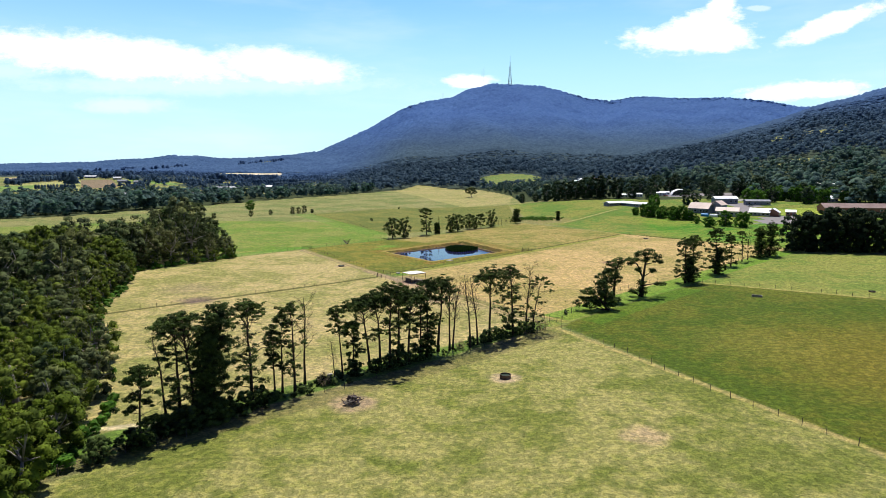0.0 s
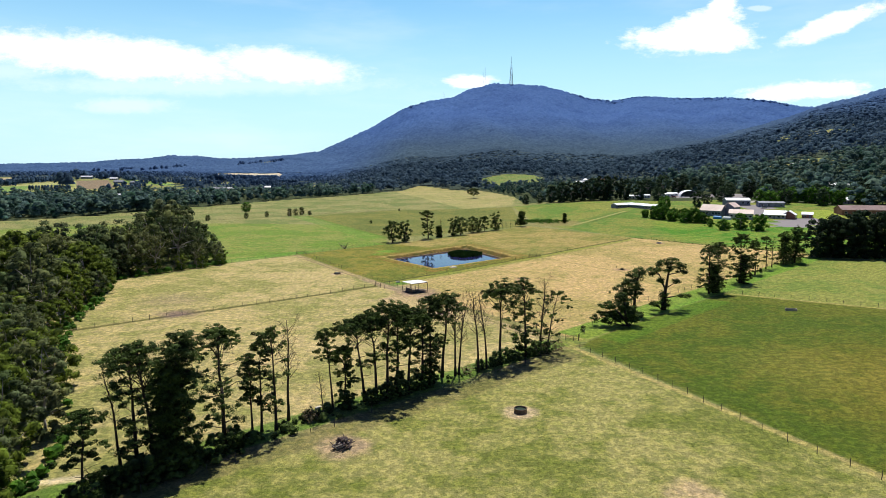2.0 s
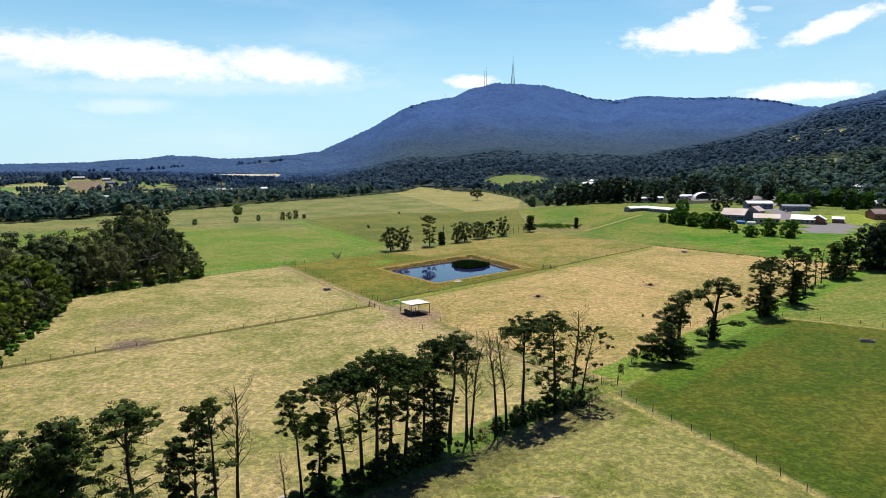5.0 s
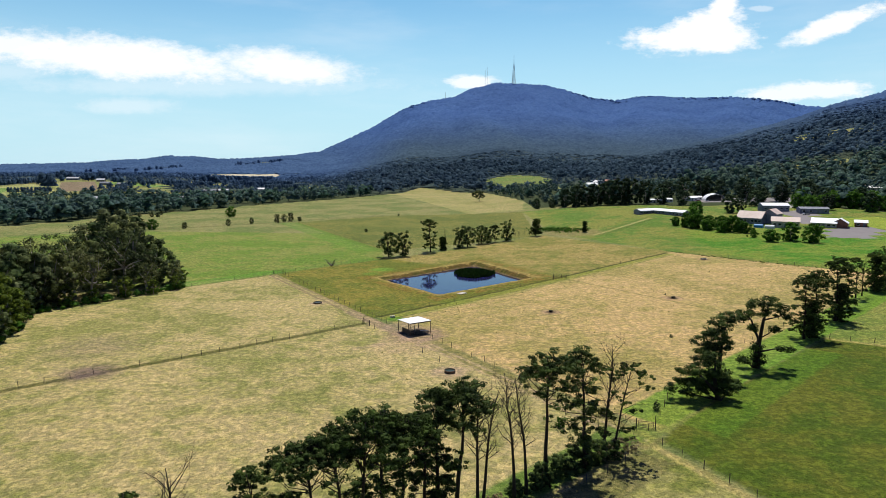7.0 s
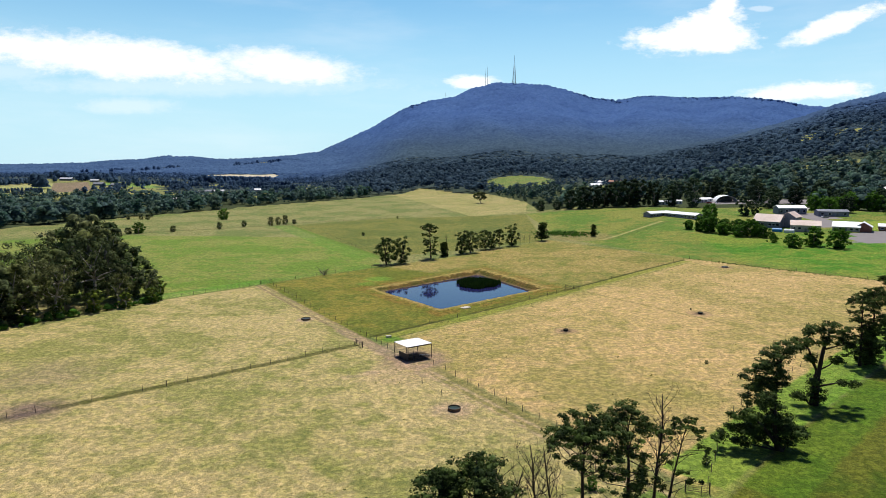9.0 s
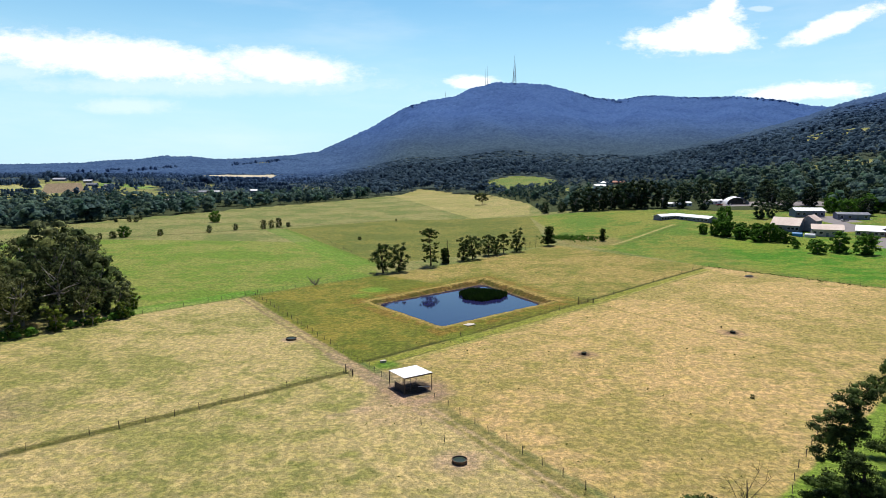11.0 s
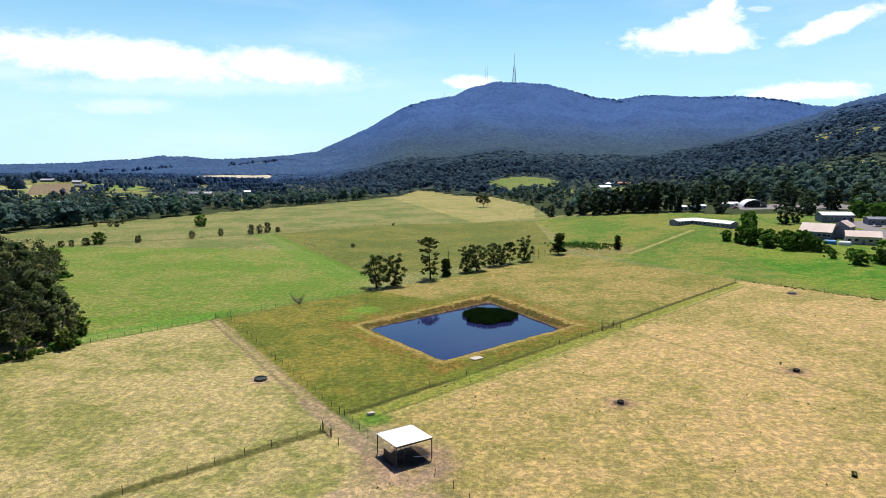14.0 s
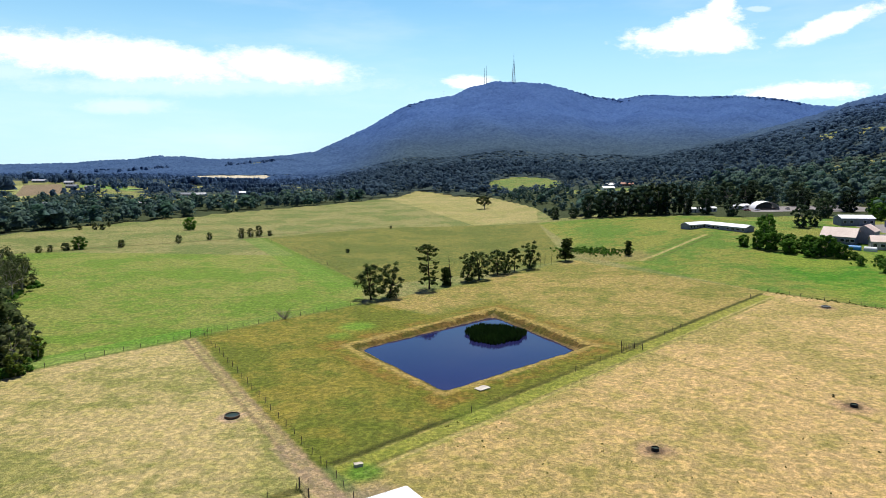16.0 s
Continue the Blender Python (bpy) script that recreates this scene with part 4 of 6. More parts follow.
# tall gums at the corner of the woodland
for x, y, tall, k in ((-120.3, 292, 25.5, 2), (-127.5, 291, 22.8, 0), (-112.6, 291, 22.6, 3), (-135, 293, 16.0, 2), (-105.8, 290, 17.0, 1), (-98.0, 287.5, 8.6, 4)):
    placed.append((x, y))
    big = k in (2, 0) and tall < 23
    broad_tree(x, y, tall / (17, 15, 19, 16, 13)[k] if not big else tall / 17, open_gums[0] if big else gums[k], "tall spreading olive gum tree at the corner of the woodland", "west woodland", "gum_tree", 40 * k)
for _ in range(14000):
    x, y = rng.uniform(-280, -50), rng.uniform(62, 405)
    if x < -26 - 0.74 * y or not inside(WOOD_EDGE, np.array([x]), np.array([y]))[0]:
        continue
    edge = edge_distance(x, y)
    gap = (5.2 if edge < 14 else 7.8) if y < 262 else (6.2 if edge < 14 else 9.0)
    if edge < 2.6 or (x + 67) ** 2 + (y - 98) ** 2 < 36 or any((x - a) ** 2 + (y - b) ** 2 < gap * gap for a, b in placed):
        continue
    placed.append((x, y))
    bright = rng.uniform() < (0.78 if y < 150 and edge < 22 else 0.55 if y < 240 else 0.18 if edge < 9 else 0.0)
    meshes = brights[rng.integers(3)] if bright else gums[rng.integers(5)]
    if y >= 262 and not bright and rng.uniform() < 0.65:
        meshes = open_gums[rng.integers(2)]
    if y < 165:
        meshes = near_brights[rng.integers(3)] if bright else near_gums[rng.integers(2)]
    size = rng.uniform(0.66, 0.90) if y < 262 else rng.choice((0.6, 0.85, 1.0, 1.2))
    if x < -112 and y > 190 and y < 262:
        size = rng.uniform(1.0, 1.25)
    if edge < 7 and y > 135:
        size *= 0.72
    broad_tree(x, y, size, meshes, "leafy bright green wattle in the woodland" if bright else "broad dark olive gum tree in the woodland",
               "west woodland", "wattle_tree" if bright else "gum_tree", rng.uniform(0, 360))


for k, (x, y, size) in enumerate(((-122, 248.5, 0.42), (-116, 255, 0.5), (-110.5, 260.5, 0.36), (-104, 267.5, 0.48), (-98, 273.5, 0.34), (-93.5, 281, 0.4), (-96.5, 293.5, 0.36))):
    broad_tree(x, y, size, brights[k % 3], "leafy bright green shrub at the woodland edge", "shrubs at the woodland edge", "shrub", 50 * k)


def undergrowth(name, path, count, wide, tall, seed, material, label):
    """Low tangled shrubs along a line, thick and thin by turns."""
    rng = np.random.default_rng(seed)
    s = Shape()
    k = rng.uniform(0, len(path) - 1.001, count)
    p = np.array(path, float)
    i = k.astype(int)
    at = p[i] + (p[i + 1] - p[i]) * (k - i)[:, None] + rng.normal(0, wide, (count, 2))
    h = tall * rng.uniform(0.25, 1.1, count) * (0.5 + 0.5 * np.sin(k * 9) ** 2)
    c = np.stack([at[:, 0], at[:, 1], land(at[:, 0], at[:, 1]) + 0.45 * h], -1)
    lumps(s, c, 0.5 * h, rng, 0.8)
    s.leaves(c, np.stack([h * 0.6, h * 0.6, h * 0.5], -1), 30, 0.26, rng, 0.5)
    tagged(new(name, s.mesh(name, material)), label, "undergrowth", kind="stuff")


undergrowth("row_undergrowth", [(-58, 78), (-44, 95), (-36, 101), (-27, 113.5), (-18, 123)], 120, 1.3, 1.8, 31, M_PINE, "dark tangled shrubs under the pine row")
undergrowth("row_bracken", [(-18, 123), (-9, 130), (0, 139), (11, 148), (22, 155)], 70, 1.0, 0.8, 32, M_PINE, "dark bracken and shrubs under the pine row")
undergrowth("woodland_edge_shrubs", [(a - 2, b) for a, b in WOOD_EDGE[1:17]], 330, 1.0, 2.6, 33, M_GARDEN, "leafy shrubs along the woodland edge")

# ---- distant woods ----
def scatter(x0, x1, y0, y1, n, seed):
    rng = np.random.default_rng(seed)
    y = np.sqrt(rng.uniform(y0 ** 2, y1 ** 2, n))
    u = rng.uniform(x0, x1, n)
    return u * (y - 20), y, rng


def far_woods(name, y0, y1, n, seed, tall, leaf, per, label, material, masses, u0=-0.86, u1=0.86):
    x, y, rng = scatter(u0, u1, y0, y1, n, seed)
    keep = ~open_ground(x, y) & ~((x > 150) & (x < 255) & (y < 632) & (y > 380))
    x, y = x[keep], y[keep]
    h = tall * rng.choice((0.5, 0.75, 0.95, 1.1, 1.3), len(x)) * rng.uniform(0.9, 1.1, len(x)) * np.where((x < -200) & (y > 830), 0.5, np.where((x < -330) & (y > 640), 0.68, np.where((x < -120) & (y > 600), 0.8, 1.0))) * np.where((x > 60) & (x < 290) & (y > 625) & (y < 1030), 0.5, 1.0)
    z = land(x, y)
    s = Shape()
    for dx, f, w in masses:
        a = rng.uniform(0, 6.28, len(x))
        c = np.stack([x + np.cos(a) * dx * h, y + np.sin(a) * dx * h, z + f * h], -1)
        lumps(s, c, 0.86 * w * h * rng.uniform(0.75, 1.2, len(x)), rng, 0.62, 0.30)
        s.leaves(c, np.stack([w * h * 1.12] * 2 + [w * h * 0.95], -1), per, leaf, rng, 0.4)
    tagged(new(name, s.mesh(name, material, True)), label, "forest", kind="stuff")
    return len(x)


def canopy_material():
    mat, g = make_material("hazed_canopy")
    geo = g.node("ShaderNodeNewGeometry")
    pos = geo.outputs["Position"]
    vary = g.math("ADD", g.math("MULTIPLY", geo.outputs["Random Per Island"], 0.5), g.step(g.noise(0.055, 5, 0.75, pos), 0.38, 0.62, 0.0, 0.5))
    # blue distance haze put into both tones, stronger with height and distance
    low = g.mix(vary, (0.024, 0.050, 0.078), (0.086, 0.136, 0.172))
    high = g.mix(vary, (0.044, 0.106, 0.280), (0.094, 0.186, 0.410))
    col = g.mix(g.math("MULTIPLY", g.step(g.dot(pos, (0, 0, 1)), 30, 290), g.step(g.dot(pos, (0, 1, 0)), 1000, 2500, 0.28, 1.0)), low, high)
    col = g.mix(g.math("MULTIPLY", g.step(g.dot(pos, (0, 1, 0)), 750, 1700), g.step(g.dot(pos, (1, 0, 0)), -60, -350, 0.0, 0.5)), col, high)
    # broad noise darkens the colour to suggest shading of ridges and gullies
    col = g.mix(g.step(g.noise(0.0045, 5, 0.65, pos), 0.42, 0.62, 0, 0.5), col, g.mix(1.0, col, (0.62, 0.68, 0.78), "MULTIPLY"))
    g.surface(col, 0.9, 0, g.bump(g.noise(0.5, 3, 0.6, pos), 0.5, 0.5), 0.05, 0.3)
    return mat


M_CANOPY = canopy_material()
counts = [far_woods("near_far_woods", 470, 900, 3000, 11, 15, 0.95, 15, "belt of gum trees beyond the paddocks, haze blue in their colour", M_WOODS, ((0.02, 0.78, 0.24), (0.20, 0.56, 0.25), (0.22, 0.45, 0.26), (0.16, 0.24, 0.27))),
          far_woods("middle_far_woods", 900, 1500, 8600, 12, 15, 1.5, 4, "distant gum woods on the valley floor, haze blue in their colour", M_CANOPY, ((0.04, 0.68, 0.26), (0.24, 0.44, 0.31)))]
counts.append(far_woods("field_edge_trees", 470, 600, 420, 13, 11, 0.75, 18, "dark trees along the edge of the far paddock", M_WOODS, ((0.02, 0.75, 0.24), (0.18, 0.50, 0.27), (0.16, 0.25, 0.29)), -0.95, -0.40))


def mountain_forest():
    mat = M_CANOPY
    x, y, rng = scatter(-0.80, 0.86, 1350, 1800, 9000, 21)
    keep = ~open_ground(x, y)
    x, y = x[keep], y[keep]
    s = Shape()
    r = 4.4 * rng.uniform(0.6, 1.5, len(x))
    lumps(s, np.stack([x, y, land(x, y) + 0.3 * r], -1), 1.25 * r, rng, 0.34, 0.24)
    tagged(new("hill_forest", s.mesh("hill_forest", mat, True)), "gum forest covering the lower slopes, haze blue in its colour", "forest", kind="stuff")
    # closed canopy of the mountain: uneven crowns over the slopes
    rows, cols = 205, 720
    far_y = 1780 + 2330 * np.linspace(0, 1, rows) ** 1.15
    gu, gy2 = np.meshgrid(np.linspace(-0.80, 0.88, cols), far_y)
    gu = gu + rng.uniform(-0.0008, 0.0008, gu.shape)
    gy2 = gy2 + rng.uniform(-3.5, 3.5, gu.shape)
    cx = gu * (gy2 - 20)
    crown = rng.uniform(0, 1, gu.shape) ** 1.5 * (6.0 + 0.0022 * (gy2 - 1780))
    stand = 2.5 * np.sin(cx / 31 + 2 * np.sin(gy2 / 57)) * np.sin(gy2 / 43 + 1.7 * np.sin(cx / 71))
    cz = land(cx, gy2) + np.where(open_ground(cx, gy2), -6, (2.0 + crown + stand) * ramp(1785, 1850, gy2) - 4 * ramp(1850, 1785, gy2))
    i = np.arange(rows * cols).reshape(rows, cols)
    quads = np.stack([i[:-1, :-1], i[:-1, 1:], i[1:, 1:], i[1:, :-1]], -1).reshape(-1, 4)
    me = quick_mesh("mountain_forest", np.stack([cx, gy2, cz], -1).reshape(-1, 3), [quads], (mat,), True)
    tagged(new("mountain_forest", me), "gum forest covering the distant mountain, haze blue in its colour", "forest", kind="stuff")


def hedge_row(a, b, tall, seed):
    rng = np.random.default_rng(seed)
    n = int(math.dist(a, b) / 3.2)
    k = np.linspace(0, 1, n)
    x, y = a[0] + (b[0] - a[0]) * k + rng.normal(0, 0.8, n), a[1] + (b[1] - a[1]) * k + rng.normal(0, 0.8, n)
    s = Shape()
    for f, w in ((0.25, 0.34), (0.55, 0.32), (0.82, 0.24)):
        c = np.stack([x, y, land(x, y) + f * tall], -1)
        lumps(s, c, w * tall * rng.uniform(0.8, 1.2, n), rng, 0.9)
        s.leaves(c, np.full((n, 3), w * tall), 5, 0.9, rng)
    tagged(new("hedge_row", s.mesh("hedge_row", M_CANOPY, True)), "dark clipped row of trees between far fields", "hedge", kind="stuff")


for k, (a, b, tall) in enumerate((((-440, 1250), (-350, 1370), 13), ((-330, 1130), (-265, 1175), 11), ((-640, 960), (-615, 1060), 9), ((-455, 1105), (-385, 1130), 8), ((-260, 1000), (-215, 1040), 11), ((-560, 890), (-515, 905), 7))):
    hedge_row(a, b, tall, 70 + k)
mountain_forest()


def ridge_trees():
    """Tall trees that break the mountain's skyline."""
    rng = np.random.default_rng(88)
    s = Shape()
    for u0, u1, n, tall in ((0.192, 0.225, 24, 17), (0.225, 0.262, 26, 16), (0.262, 0.345, 70, 14), (0.345, 0.42, 60, 12), (0.42, 0.46, 34, 15), (0.46, 0.53, 60, 17), (-0.10, -0.03, 40, 12)):
        u = rng.uniform(u0, u1, n)
        y = 3880 + rng.normal(0, 30, n)
        x = u * (y - 80)
        h = tall * rng.uniform(0.4, 1.3, n)
        for f, w in ((0.25, 0.62), (0.60, 0.46)):
            c = np.stack([x + rng.normal(0, 0.1, n) * h, y, land(x, y) + 2 + 0.7 * f * h], -1)
            lumps(s, c, w * h, rng, 0.5, 0.3)
    tagged(new("ridge_trees", s.mesh("ridge_trees", M_CANOPY, True)), "tall trees standing along the mountain skyline", "trees", kind="stuff")


ridge_trees()


def valley_trees():
    """Clumps and rows of trees between the far fields: centre, how many, spread, height."""
    rng = np.random.default_rng(91)
    s = Shape()
    for cx, cy, n, spread, tall in VALLEY:
        x, y = cx + rng.normal(0, 0.6 * spread, n), cy + rng.normal(0, 0.8 * spread, n)
        h = tall * rng.uniform(0.6, 1.15, n)
        for f, w in ((0.25, 0.36), (0.5, 0.40), (0.76, 0.28)):
            c = np.stack([x + rng.normal(0, 0.08, n) * h, y, land(x, y) + f * h], -1)
            lumps(s, c, w * h, rng, 0.75, 0.3)
            s.leaves(c, np.stack([w * h * 1.1] * 3, -1), 8, 1.4, rng)
    tagged(new("valley_trees", s.mesh("valley_trees", M_CANOPY, True)), "dark clumps of trees between the far fields", "trees", kind="stuff")


VALLEY = [(-555, 968, 5, 9, 20), (-515, 870, 6, 13, 8), (-587, 1118, 5, 12, 12), (-662, 1180, 8, 20, 14), (-648, 1026, 14, 45, 11), (-649, 980, 10, 35, 10), (-578, 1166, 9, 22, 13), (-510, 1096, 8, 22, 10), (-455, 966, 14, 28, 9), (-463, 1075, 10, 25, 9), (-449, 1135, 10, 25, 10), (-433, 1224, 10, 18, 14), (-394, 1041, 10, 22, 9), (-370, 1197, 9, 20, 11), (-358, 1307, 8, 20, 12), (-698, 2370, 9, 40, 16), (-612, 2397, 10, 40, 16), (-841, 1997, 12, 60, 15), (-894, 1887, 12, 60, 14), (-290, 1394, 6, 18, 12)]
valley_trees()


# ranges on the horizon: a backdrop that glows in the pale blue of haze
mat, g = make_material("glowing_ranges")
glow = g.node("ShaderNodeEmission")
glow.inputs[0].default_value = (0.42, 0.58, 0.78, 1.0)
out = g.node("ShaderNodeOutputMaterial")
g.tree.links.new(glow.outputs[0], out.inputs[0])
bx = np.linspace(-9000, 1500, 90)
top = 52 + 55 * ramp(-500, -7500, bx) + 9 * np.sin(bx / 610) + 5 * np.sin(bx / 233 + 1)
v = np.concatenate([np.stack([bx, np.full(90, 9000.0), np.full(90, -30.0)], -1), np.stack([bx, np.full(90, 9000.0), top], -1), np.stack([bx, np.full(90, 9300.0), np.full(90, -30.0)], -1)])
k = np.arange(89)
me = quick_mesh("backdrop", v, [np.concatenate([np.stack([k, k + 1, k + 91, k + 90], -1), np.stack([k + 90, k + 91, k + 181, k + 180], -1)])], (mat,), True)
tagged(new("backdrop", me), "glowing backdrop of ranges in haze blue along the far horizon", "backdrop", kind="structure")

# ---- plain materials ----
def plain(name, dark, light, rough=0.6, metal=0.0, scale=1.5, bump=0.15, stretch=(1, 1, 1), specular=0.3):
    mat, g = make_material(name)
    pos = g.scaled(g.node("ShaderNodeTexCoord").outputs["Object"], stretch)
    broad = g.noise(scale * 0.25, 3, 0.6, pos)
    grain = g.noise(scale * 3, 5, 0.65, pos)
    col = g.mix(g.step(g.math("ADD", g.math("MULTIPLY", broad, 0.6), g.math("MULTIPLY", grain, 0.4)), 0.3, 0.7), dark, light)
    g.surface(col, rough, metal, g.bump(grain, bump, 0.03), specular)
    return mat


M_POST = plain("weathered_timber", (0.05, 0.042, 0.034), (0.14, 0.12, 0.10), 0.9, 0, 3, 0.4, (1, 1, 0.2))
M_STEEL = plain("galvanised_steel", (0.30, 0.31, 0.32), (0.50, 0.51, 0.52), 0.45, 0.8)
M_WHITE_ROOF = plain("white_sheet_roof", (0.74, 0.75, 0.76), (0.84, 0.85, 0.86), 0.5)
M_TAN_ROOF = plain("weathered_pink_iron_roof", (0.50, 0.38, 0.32), (0.66, 0.54, 0.47), 0.6, 0, 0.6)
M_RED_ROOF = plain("red_tile_roof", (0.22, 0.09, 0.06), (0.33, 0.15, 0.10), 0.7)
M_BROWN_ROOF = plain("brown_tile_roof", (0.16, 0.10, 0.09), (0.26, 0.18, 0.16), 0.7, 0, 0.8)
M_GREY_WALL = plain("grey_blue_weatherboard", (0.13, 0.145, 0.19), (0.22, 0.24, 0.30), 0.7)
M_CREAM_WALL = plain("cream_rendered_wall", (0.33, 0.30, 0.27), (0.46, 0.43, 0.39), 0.8)
M_BRICK_WALL = plain("red_brick_wall", (0.20, 0.085, 0.06), (0.32, 0.15, 0.11), 0.85)
M_WHITE_WALL = plain("white_painted_wall", (0.52, 0.54, 0.57), (0.68, 0.69, 0.71), 0.6)
M_GLASS = plain("dark_window_glass", (0.012, 0.015, 0.02), (0.03, 0.035, 0.045), 0.08, 0, 1.5, 0.02, (1, 1, 1), 0.5)
M_CONCRETE = plain("weathered_concrete", (0.22, 0.19, 0.16), (0.38, 0.34, 0.30), 0.9, 0, 2.5, 0.4)
M_RUST = plain("rusted_iron", (0.06, 0.045, 0.035), (0.17, 0.12, 0.085), 0.85, 0.2, 3, 0.4)
M_ALGAE = plain("green_trough_water", (0.012, 0.025, 0.012), (0.03, 0.05, 0.025), 0.35)
M_RUBBER = plain("black_rubber", (0.012, 0.012, 0.012), (0.03, 0.03, 0.03), 0.8)
M_BLUE = plain("blue_tarpaulin", (0.015, 0.16, 0.40), (0.03, 0.24, 0.52), 0.5)
M_STONE = plain("pale_stone", (0.40, 0.35, 0.28), (0.56, 0.51, 0.43), 0.9, 0, 2, 0.5)
M_BURNT = plain("charred_wood", (0.035, 0.025, 0.024), (0.14, 0.10, 0.09), 0.95, 0, 3, 0.5)
M_SHEETING = plain("dark_sheet_metal", (0.10, 0.11, 0.13), (0.22, 0.23, 0.26), 0.55, 0.3)
M_SLATE = plain("dark_steel_panel", (0.028, 0.028, 0.036), (0.060, 0.058, 0.070), 0.6, 0.2)
M_RED = plain("red_machine_paint", (0.30, 0.04, 0.03), (0.42, 0.07, 0.05), 0.5)
M_TOWER = plain("tower_steel", (0.20, 0.22, 0.26), (0.34, 0.36, 0.40), 0.6, 0.3)


# ---- fences ----
def post_mesh():
    s = Shape()
    s.tube([(0, 0, -0.3), (0, 0, 1.18), (0, 0, 1.25)], [0.055, 0.05, 0.03], 6)
    return s.mesh("fence_post", M_POST)


POST = post_mesh()


def fence(points, spacing, label, seed, skip=0.0):
    rng = np.random.default_rng(seed)
    x0, y0 = points[0]
    z0 = height(x0, y0)
    ob = thing("fence", x0, y0, z0, label, "fence", "paddock fences")
    tops = []
    for (ax, ay), (bx, by) in zip(points, points[1:]):
        n = max(1, round(math.hypot(bx - ax, by - ay) / spacing))
        for k in range(n + (1 if (bx, by) == points[-1] else 0)):
            f = k / n
            x, y = ax + (bx - ax) * f + rng.normal(0, 0.12), ay + (by - ay) * f + rng.normal(0, 0.12)
            z = height(x, y)
            tops.append((x - x0, y - y0, z - z0))
            if rng.uniform() < skip:
                continue
            p = part("post", POST, ob)
            p.matrix_basis = pose(x - x0, y - y0, z - z0, rng.normal(0, 3), rng.normal(0, 3), rng.uniform(0, 360)) @ Matrix.Scale(rng.uniform(0.9, 1.12), 4)
    for level in (0.35, 0.7, 1.05):
        s = Shape()
        s.tube([(x, y, z + level) for x, y, z in tops], [0.006] * len(tops), 3)
        part("wire", s.mesh("fence_wire", M_RUST), ob)
    return ob


GREY_FENCE = "grey weathered timber post and wire fence between paddocks"
fence([(-65.4, 311.5), (-22.4, 241.0)], 4.2, GREY_FENCE, 1)
fence([(-24.5, 233.6), (-50, 210.4), (-70, 194.8), (-97, 172.5)], 4.4, GREY_FENCE, 2, 0.15)
fence([(-99, 277), (-68.5, 310.5)], 4.2, GREY_FENCE, 3)
fence([(-64.5, 314), (-36.4, 344), (-30, 350)], 4.4, GREY_FENCE, 4)
fence([(-22.0, 241.5), (4.1, 263.9), (36.0, 294.6)], 4.6, GREY_FENCE, 5, 0.6)
fence([(41.0, 299.0), (63.1, 321.6), (100.8, 358.8)], 4.6, GREY_FENCE, 6, 0.6)
fence([(-21.5, 240.0), (-14.6, 227.8)], 3.6, GREY_FENCE, 7)
fence([(-5.4, 218.5), (12.5, 188.5), (29.5, 163.5)], 4.2, GREY_FENCE, 8)
fence([(-20.5, 228.0), (-12.0, 213.0), (9.0, 181.0), (26.5, 159.5)], 7.5, GREY_FENCE, 9, 0.5)
fence([(101.2, 358.4), (121.0, 330.0), (142.0, 305.0), (155.5, 288.5)], 3.4, GREY_FENCE, 10)
fence([(31.5, 166.0), (42.8, 186.5), (53.4, 199.6), (76, 219), (112, 250), (154.5, 287)], 4.2, GREY_FENCE, 11)
fence([(29.8, 157.6), (39.8, 135.2), (47.9, 111.5), (53.8, 99.0), (61.3, 84.6), (73, 60), (84, 35)], 4.3, GREY_FENCE, 12)
fence([(86.8, 213.2), (108.7, 197.8), (127.2, 181.6), (170, 146), (215, 110)], 4.4, GREY_FENCE, 13)
fence([(-61, 70), (-53.6, 79.5), (-46, 88.5), (-36, 97), (-24, 109), (-10, 124.5), (6, 139.0), (26.5, 155.5)], 4.6, "old grey post and wire fence in front of the pine row", 14, 0.25)
fence([(-204, 470.5), (-154, 508), (-111, 541)], 7.5, "old sagging fence across the far green paddock", 15, 0.2)
fence([(-111, 549), (-48, 589)], 7.5, "old sagging fence across the far green paddock", 16, 0.2)
fence([(-33, 378), (-71.5, 467.5), (-111, 529)], 8.0, "old sagging fence across the far green paddock", 17, 0.3)


def farm_gate(x, y, turn, wide, label):
    ob = thing("farm_gate", x, y, height(x, y), label, "gate", "farm gates", turn)
    s = Shape()
    for px in (0, wide):
        s.tube([(px, 0, 0.2), (px, 0, 1.2)], [0.035, 0.035], 6)
    s.tube([(0, 0, 1.2), (wide, 0, 1.2)], [0.035, 0.035], 6)
    s.tube([(0, 0, 0.2), (wide, 0, 0.2)], [0.035, 0.035], 6)
    part("gate_frame", s.mesh("gate_frame", M_RUST), ob)
    rail = Shape()
    rail.tube([(0, 0, 0), (wide, 0, 0)], [0.022, 0.022], 6)
    rail = rail.mesh("gate_rail", M_RUST)
    for z in (0.45, 0.7, 0.95):
        part("rail", rail, ob).matrix_basis = pose(0, 0, z)
    for px in (-0.3, wide + 0.3):
        p = part("gate_post", POST, ob)
        p.matrix_basis = pose(px, 0, 0) @ Matrix.Diagonal((1.9, 1.9, 1.3, 1))


farm_gate(36.6, 295.0, 42, 4.2, "open rusted steel farm gate between timber posts")
farm_gate(-68.3, 311.0, 35, 3.6, "closed rusted steel farm gate between timber posts")
farm_gate(-24.0, 234.0, -58, 3.0, "closed rusted steel farm gate between timber posts")
farm_gate(28.2, 164.4, -15, 2.3, "old timber-posted farm gate at the end of the pine row")
farm_gate(-51.5, 82.0, 48, 4.0, "closed rusted steel farm gate between timber posts")
farm_gate(37.5, 299.0, -30, 4.2, "open rusted steel farm gate between timber posts")


